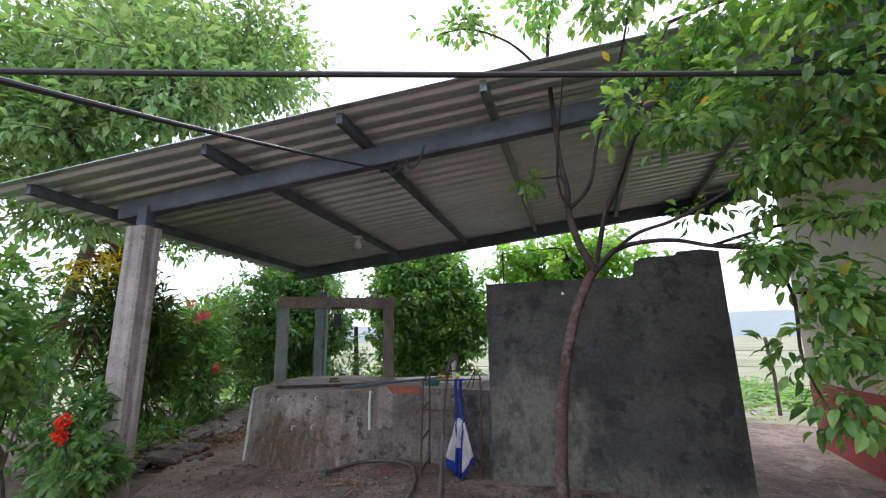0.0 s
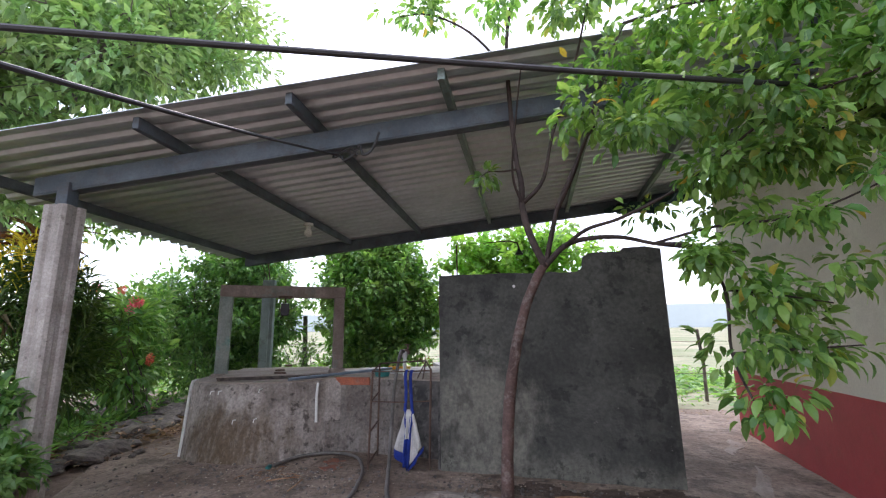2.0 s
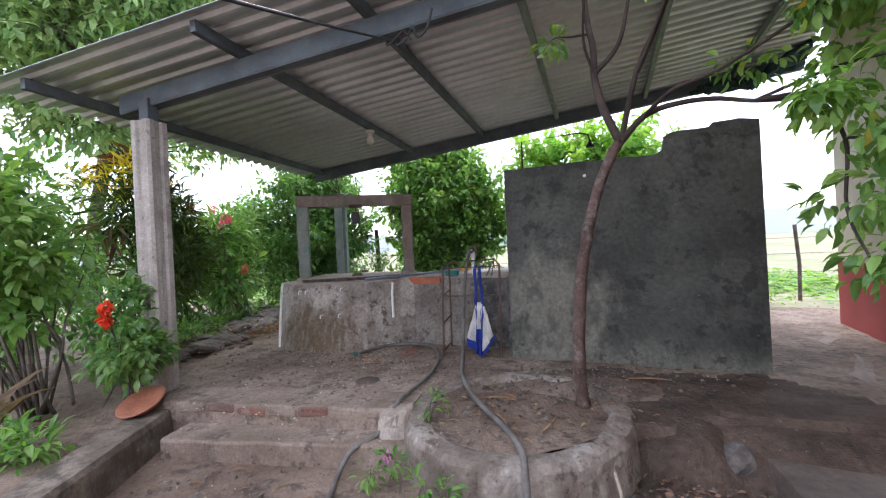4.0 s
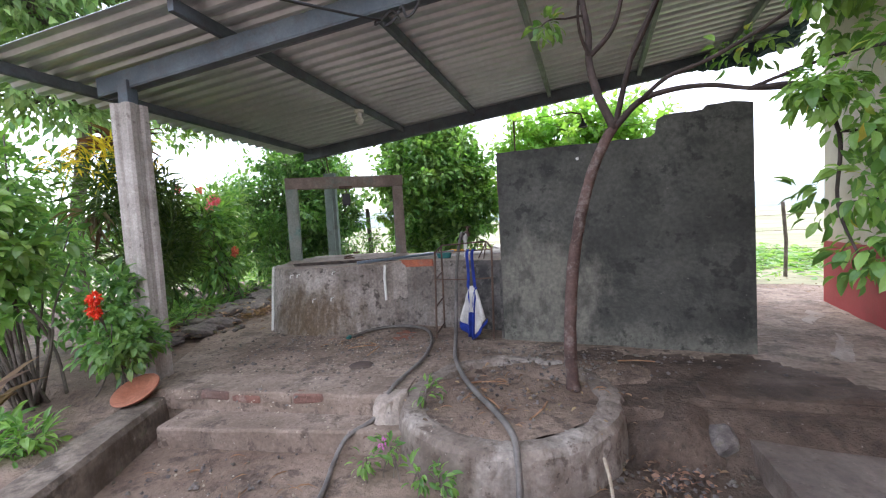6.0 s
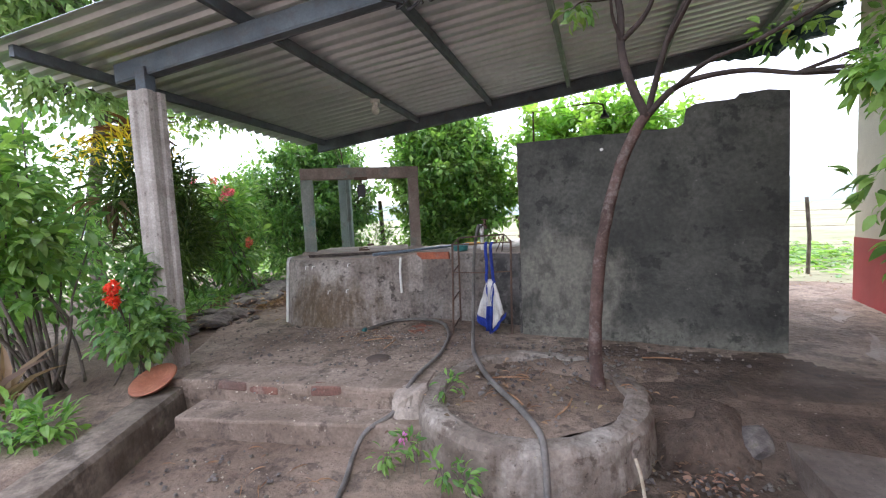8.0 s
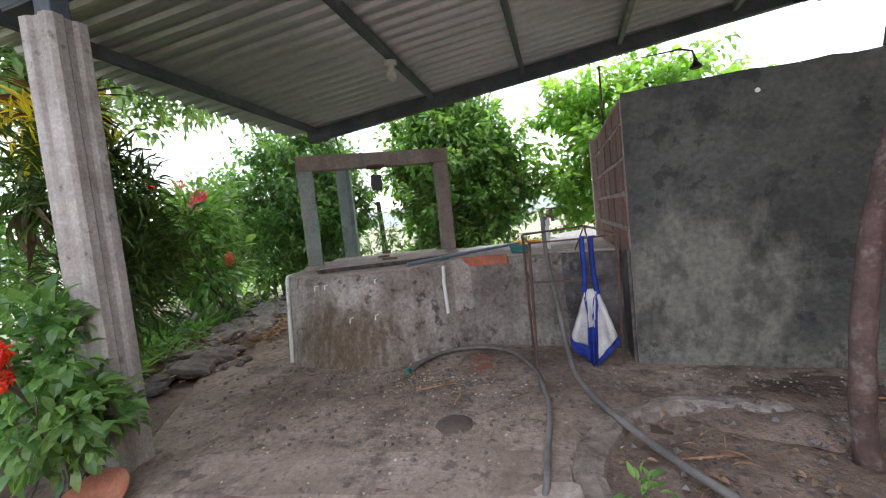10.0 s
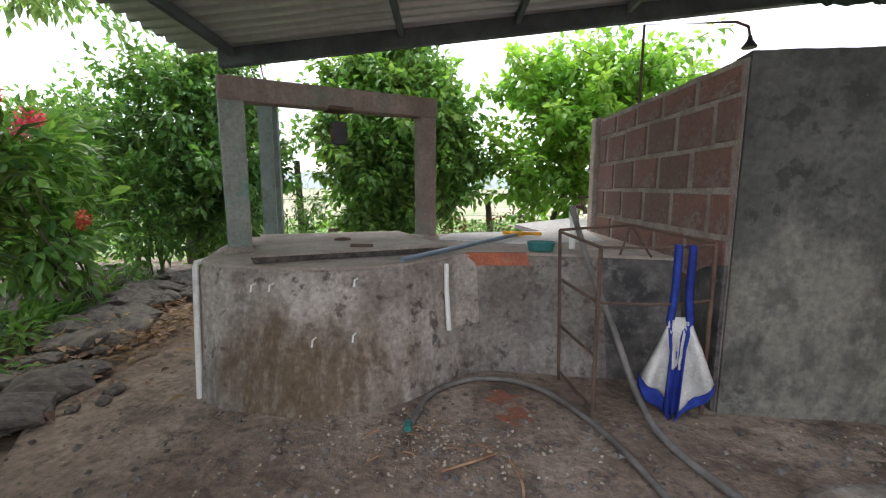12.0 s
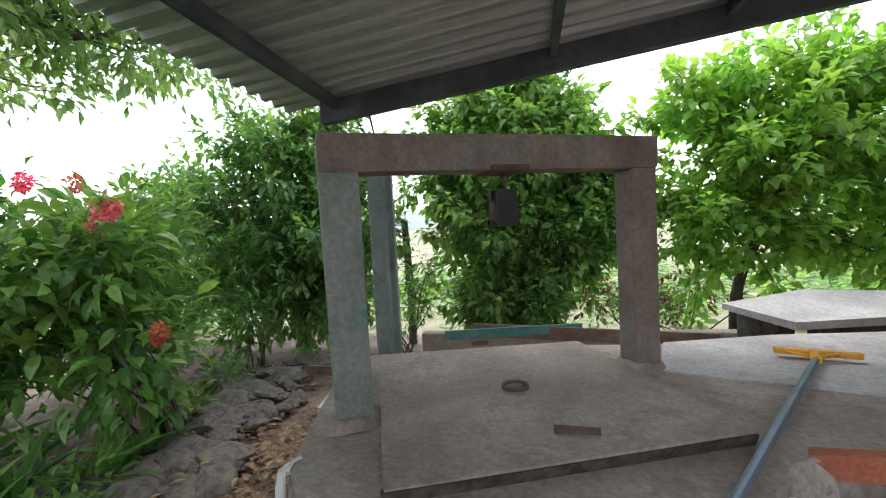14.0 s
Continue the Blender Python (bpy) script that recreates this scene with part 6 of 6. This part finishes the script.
# low boards behind the platform
for a, b, h, mt, lab in (((-4.55, 7.9, 0.36), (-3.15, 8.25, 0.40), 0.1, TEAL, "worn teal painted board behind the platform"), ((-4.3, 8.1, 0.38), (-1.9, 8.3, 0.30), 0.14, OLDWOOD, "grey-brown weathered board behind the platform"),
                         ((-5.95, 7.35, 0.08), (-4.75, 7.2, 0.16), 0.1, OLDWOOD, "brown board lying by the steel post")):
    a, b = Vector(a), Vector(b)
    m = Matrix.Translation((a + b) / 2) @ (b - a).to_track_quat("X", "Z").to_matrix().to_4x4()
    s = Shape().box(m, (b - a).length, 0.03, h, 0.006)
    ob = solo("board", s, mt, ((a + b) / 2) - Vector((0, 0, h / 2)), lab, "board")
solo("wall_low", Shape().box(pose(-3.2, 8.3, 0.02, 0, 0, 8), 3.4, 0.14, 0.66, 0.02).rough(0.02, 3), SLAB, (-3.2, 8.3, -0.3), "low rough cement kerb behind the platform", "wall", kind="structure")
solo("stone_slab", Shape().box(pose(-5.0, 6.75, 0.04, 3, 2, 15), 0.55, 0.3, 0.08, 0.02).rough(0.015, 5), SLABPALE, (-5.0, 6.75, 0), "pale loose slab by the steel post", "slab")

net = Shape()
for j in range(5):
    a, c = R(2.3 + 0.08 * j, 7.42 - 0.06 * j, -0.06), R(3.65, 7.4 - 0.12 * j, -0.02 + 0.03 * j)
    net.tube(spline([a, a.lerp(c, 0.35) - Vector((0, 0, 0.1 + 0.03 * j)), a.lerp(c, 0.7) - Vector((0, 0, 0.06)), c], 6), [0.03 + 0.025 * abs(math.sin(i * 1.7 + j)) for i in range(19)], 8)
solo("shade_net", net.rough(0.05, 7), mat("dark_teal_netting", (0.012, 0.035, 0.033), (0.03, 0.07, 0.066), 12, 120, 0.9, 0.6), tuple(R(3.0, 7.7)), "dark teal shade net bundled under the roof edge", "net")
for x_, y_, s_ in ((-2.1, 4.76, 0.12), (-2.02, 4.58, 0.11)):
    ring_ = [i * 0.2244 for i in range(28)]
    pts_ = [(x_ + s_ * math.cos(a_) * (0.85 + 0.9 * noise.noise(Vector((math.cos(a_) * 1.6, math.sin(a_) * 1.6, x_ * 7)))), y_ + s_ * 0.8 * math.sin(a_) * (0.85 + 0.9 * noise.noise(Vector((math.cos(a_) * 1.6, math.sin(a_) * 1.6, x_ * 5 + 4))))) for a_ in ring_]
    hz_ = patio_height(x_, y_)
    solo("floor_brick_patch", Shape().prism([(a_, c_, hz_ - 0.02) for a_, c_ in pts_], [(a_, c_, hz_ + 0.007) for a_, c_ in pts_]), FLOORRED, (x_, y_, 0), "worn red brick showing through the patio", "floor", kind="structure")

# fence posts and wire
fence = thing("fence", (-4.0, 9.6, -0.2), "rough wooden fence posts strung with wire", "fence")
posts = [(-7.9, 9.5, 1.3), (-5.63, 9.4, 1.66), (-2.41, 10.2, 1.1), (0.9, 10.6, 1.2), (2.9, 10.9, 1.25), (5.5, 11.2, 1.2)]
for i, (x, y, z) in enumerate(posts):
    part("fence_post", Shape().tube([(x, y, -0.3), (x + 0.02, y, 0.5), (x - 0.03, y, z)], [0.065, 0.06, 0.05] if x < 2 else [0.035, 0.032, 0.03], 8).rough(0.01, 6), BARKGREY, fence)
for h in (0.35, 0.7, 1.0):
    part("fence_wire", Shape().tube([(x, y, h) for x, y, z in posts], 0.004, 4), RUST, fence)

# far woods and hills on the horizon, distance haze painted into their colour
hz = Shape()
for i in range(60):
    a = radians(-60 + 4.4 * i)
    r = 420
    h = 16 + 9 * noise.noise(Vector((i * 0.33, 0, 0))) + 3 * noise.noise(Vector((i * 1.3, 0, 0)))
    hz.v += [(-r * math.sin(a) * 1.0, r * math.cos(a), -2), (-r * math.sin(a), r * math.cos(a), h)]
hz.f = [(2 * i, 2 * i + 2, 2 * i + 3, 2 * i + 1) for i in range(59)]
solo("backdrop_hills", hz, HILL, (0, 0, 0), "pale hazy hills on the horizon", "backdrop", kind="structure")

# eroded bank with a round stone between planter and apron
solo("ground_bank", Shape().lathe(pose(0.42, 3.72, -0.34), [(0.42, 0), (0.38, 0.06), (0.33, 0.12), (0.27, 0.19), (0.2, 0.24), (0.1, 0.27), (0.0, 0.28)], 40).rough(0.1, 3.2).rough(0.03, 11), DAMP_EARTH, (0.42, 3.72, -0.34), "eroded brown earth bank by the planter", "ground", kind="structure", smooth=True)
ob = new("boulder", stones[2])
ob.matrix_world = pose(0.70, 3.62, -0.2, 20, 10, 30) @ Matrix.Diagonal((0.34, 0.28, 0.42, 1))
tagged(ob, "rounded worn stone sunk in the bank", "stone")
# flat disc; the hollow is given only by its dark colour
drain = Shape().lathe(pose(-1.95, 3.72, 0.004), [(0.0, 0.012), (0.075, 0.012), (0.1, 0.006), (0.12, -0.01)], 20).rough(0.02, 6)
solo("floor_drain", drain, plain("dark_hollow_disc", (0.1, 0.075, 0.062), 0.95), (-1.95, 3.72, 0.0), "round flat dark disc drawn for a hollow in the patio", "drain")
solo("step_patch", Shape().lathe(pose(-1.33, 3.2, -0.1), [(0.15, -0.05), (0.13, 0.05), (0.09, 0.11), (0.04, 0.135), (0.0, 0.14)], 16).rough(0.05, 6).rough(0.02, 14), SLAB, (-1.33, 3.2, -0.15), "pale cement lump at the step end", "cement")

solo("dry_stick", Shape().tube(spline([(0.1, 2.90, -0.02), (0.13, 2.86, -0.12), (0.15, 2.84, -0.3)]), 0.009, 6), LITTERPALE, (0.13, 2.86, -0.3), "pale dry stick leaning on the planter", "stick")
solo("dry_vine", Shape().tube(spline([(-0.75, 2.72, -0.29), (-0.5, 2.66, -0.27), (-0.3, 2.7, -0.24), (-0.05, 2.7, -0.25), (0.2, 2.78, -0.2), (0.35, 2.95, -0.27)]), 0.006, 6), LITTERPALE, (-0.3, 2.7, -0.29), "thin dry vine along the planter foot", "vine")
for i_, (x_, y_, r_) in enumerate(((-0.75, 3.6, 20), (-0.3, 3.25, 80), (-0.65, 3.3, 140), (-2.25, 4.15, 35), (-2.05, 4.05, 100), (0.25, 4.35, 10))):
    d_ = Vector((math.cos(radians(r_)), math.sin(radians(r_)), 0)) * 0.14
    p_ = Vector((x_, y_, 0.02))
    solo("dry_stick", Shape().tube(spline([p_ - d_, p_ + Vector((0.02, -0.01, 0.012)), p_ + d_]), 0.006, 5), LITTER, tuple(p_), "thin dry stick on the soil", "stick", "sticks on the ground")

# brick pieces of the return wall
ch, bl_ = 0.2425, 0.405
brick_meshes = []
for v_ in range(3):
    s = Shape().box(Matrix.Identity(4), bl_ - 0.036, 0.05, ch - 0.034, 0.007).rough(0.006, 11 + v_)
    brick_meshes.append(s.mesh("brick", BRICKRED))
ang_b = math.degrees(math.atan2(bdir.y, bdir.x))
for r in range(7):
    z = 0.22 + ch * (r + 0.5)
    for c in range(-1, 6):
        a = (c + 0.5 + (0.5 if r % 2 else 0.0)) * bl_ + 0.02
        lo, hi = a - bl_ / 2, a + bl_ / 2
        lo, hi = max(lo, 0.006), min(hi, blen - 0.05)
        if hi - lo < 0.08 or z - ch / 2 > 1.75:
            continue
        hgt = min(ch, 1.84 - (z - ch / 2))
        ob = new("brick", brick_meshes[(r * 3 + c) % 3])
        ob.parent = brick_wall
        q = B0 + bdir * ((lo + hi) / 2) + bside * -0.027 + Vector((0, 0, z - (ch - hgt) / 2)) - Vector(brick_wall.location)
        jz = random.uniform(-0.006, 0.006)
        ob.matrix_local = pose(q.x, q.y, q.z + jz, 0, random.uniform(-1.2, 1.2), ang_b) @ Matrix.Diagonal(((hi - lo - 0.036 - random.uniform(0, 0.025)) / (bl_ - 0.036), random.uniform(0.9, 1.12), (hgt - 0.034) / (ch - 0.034), 1))
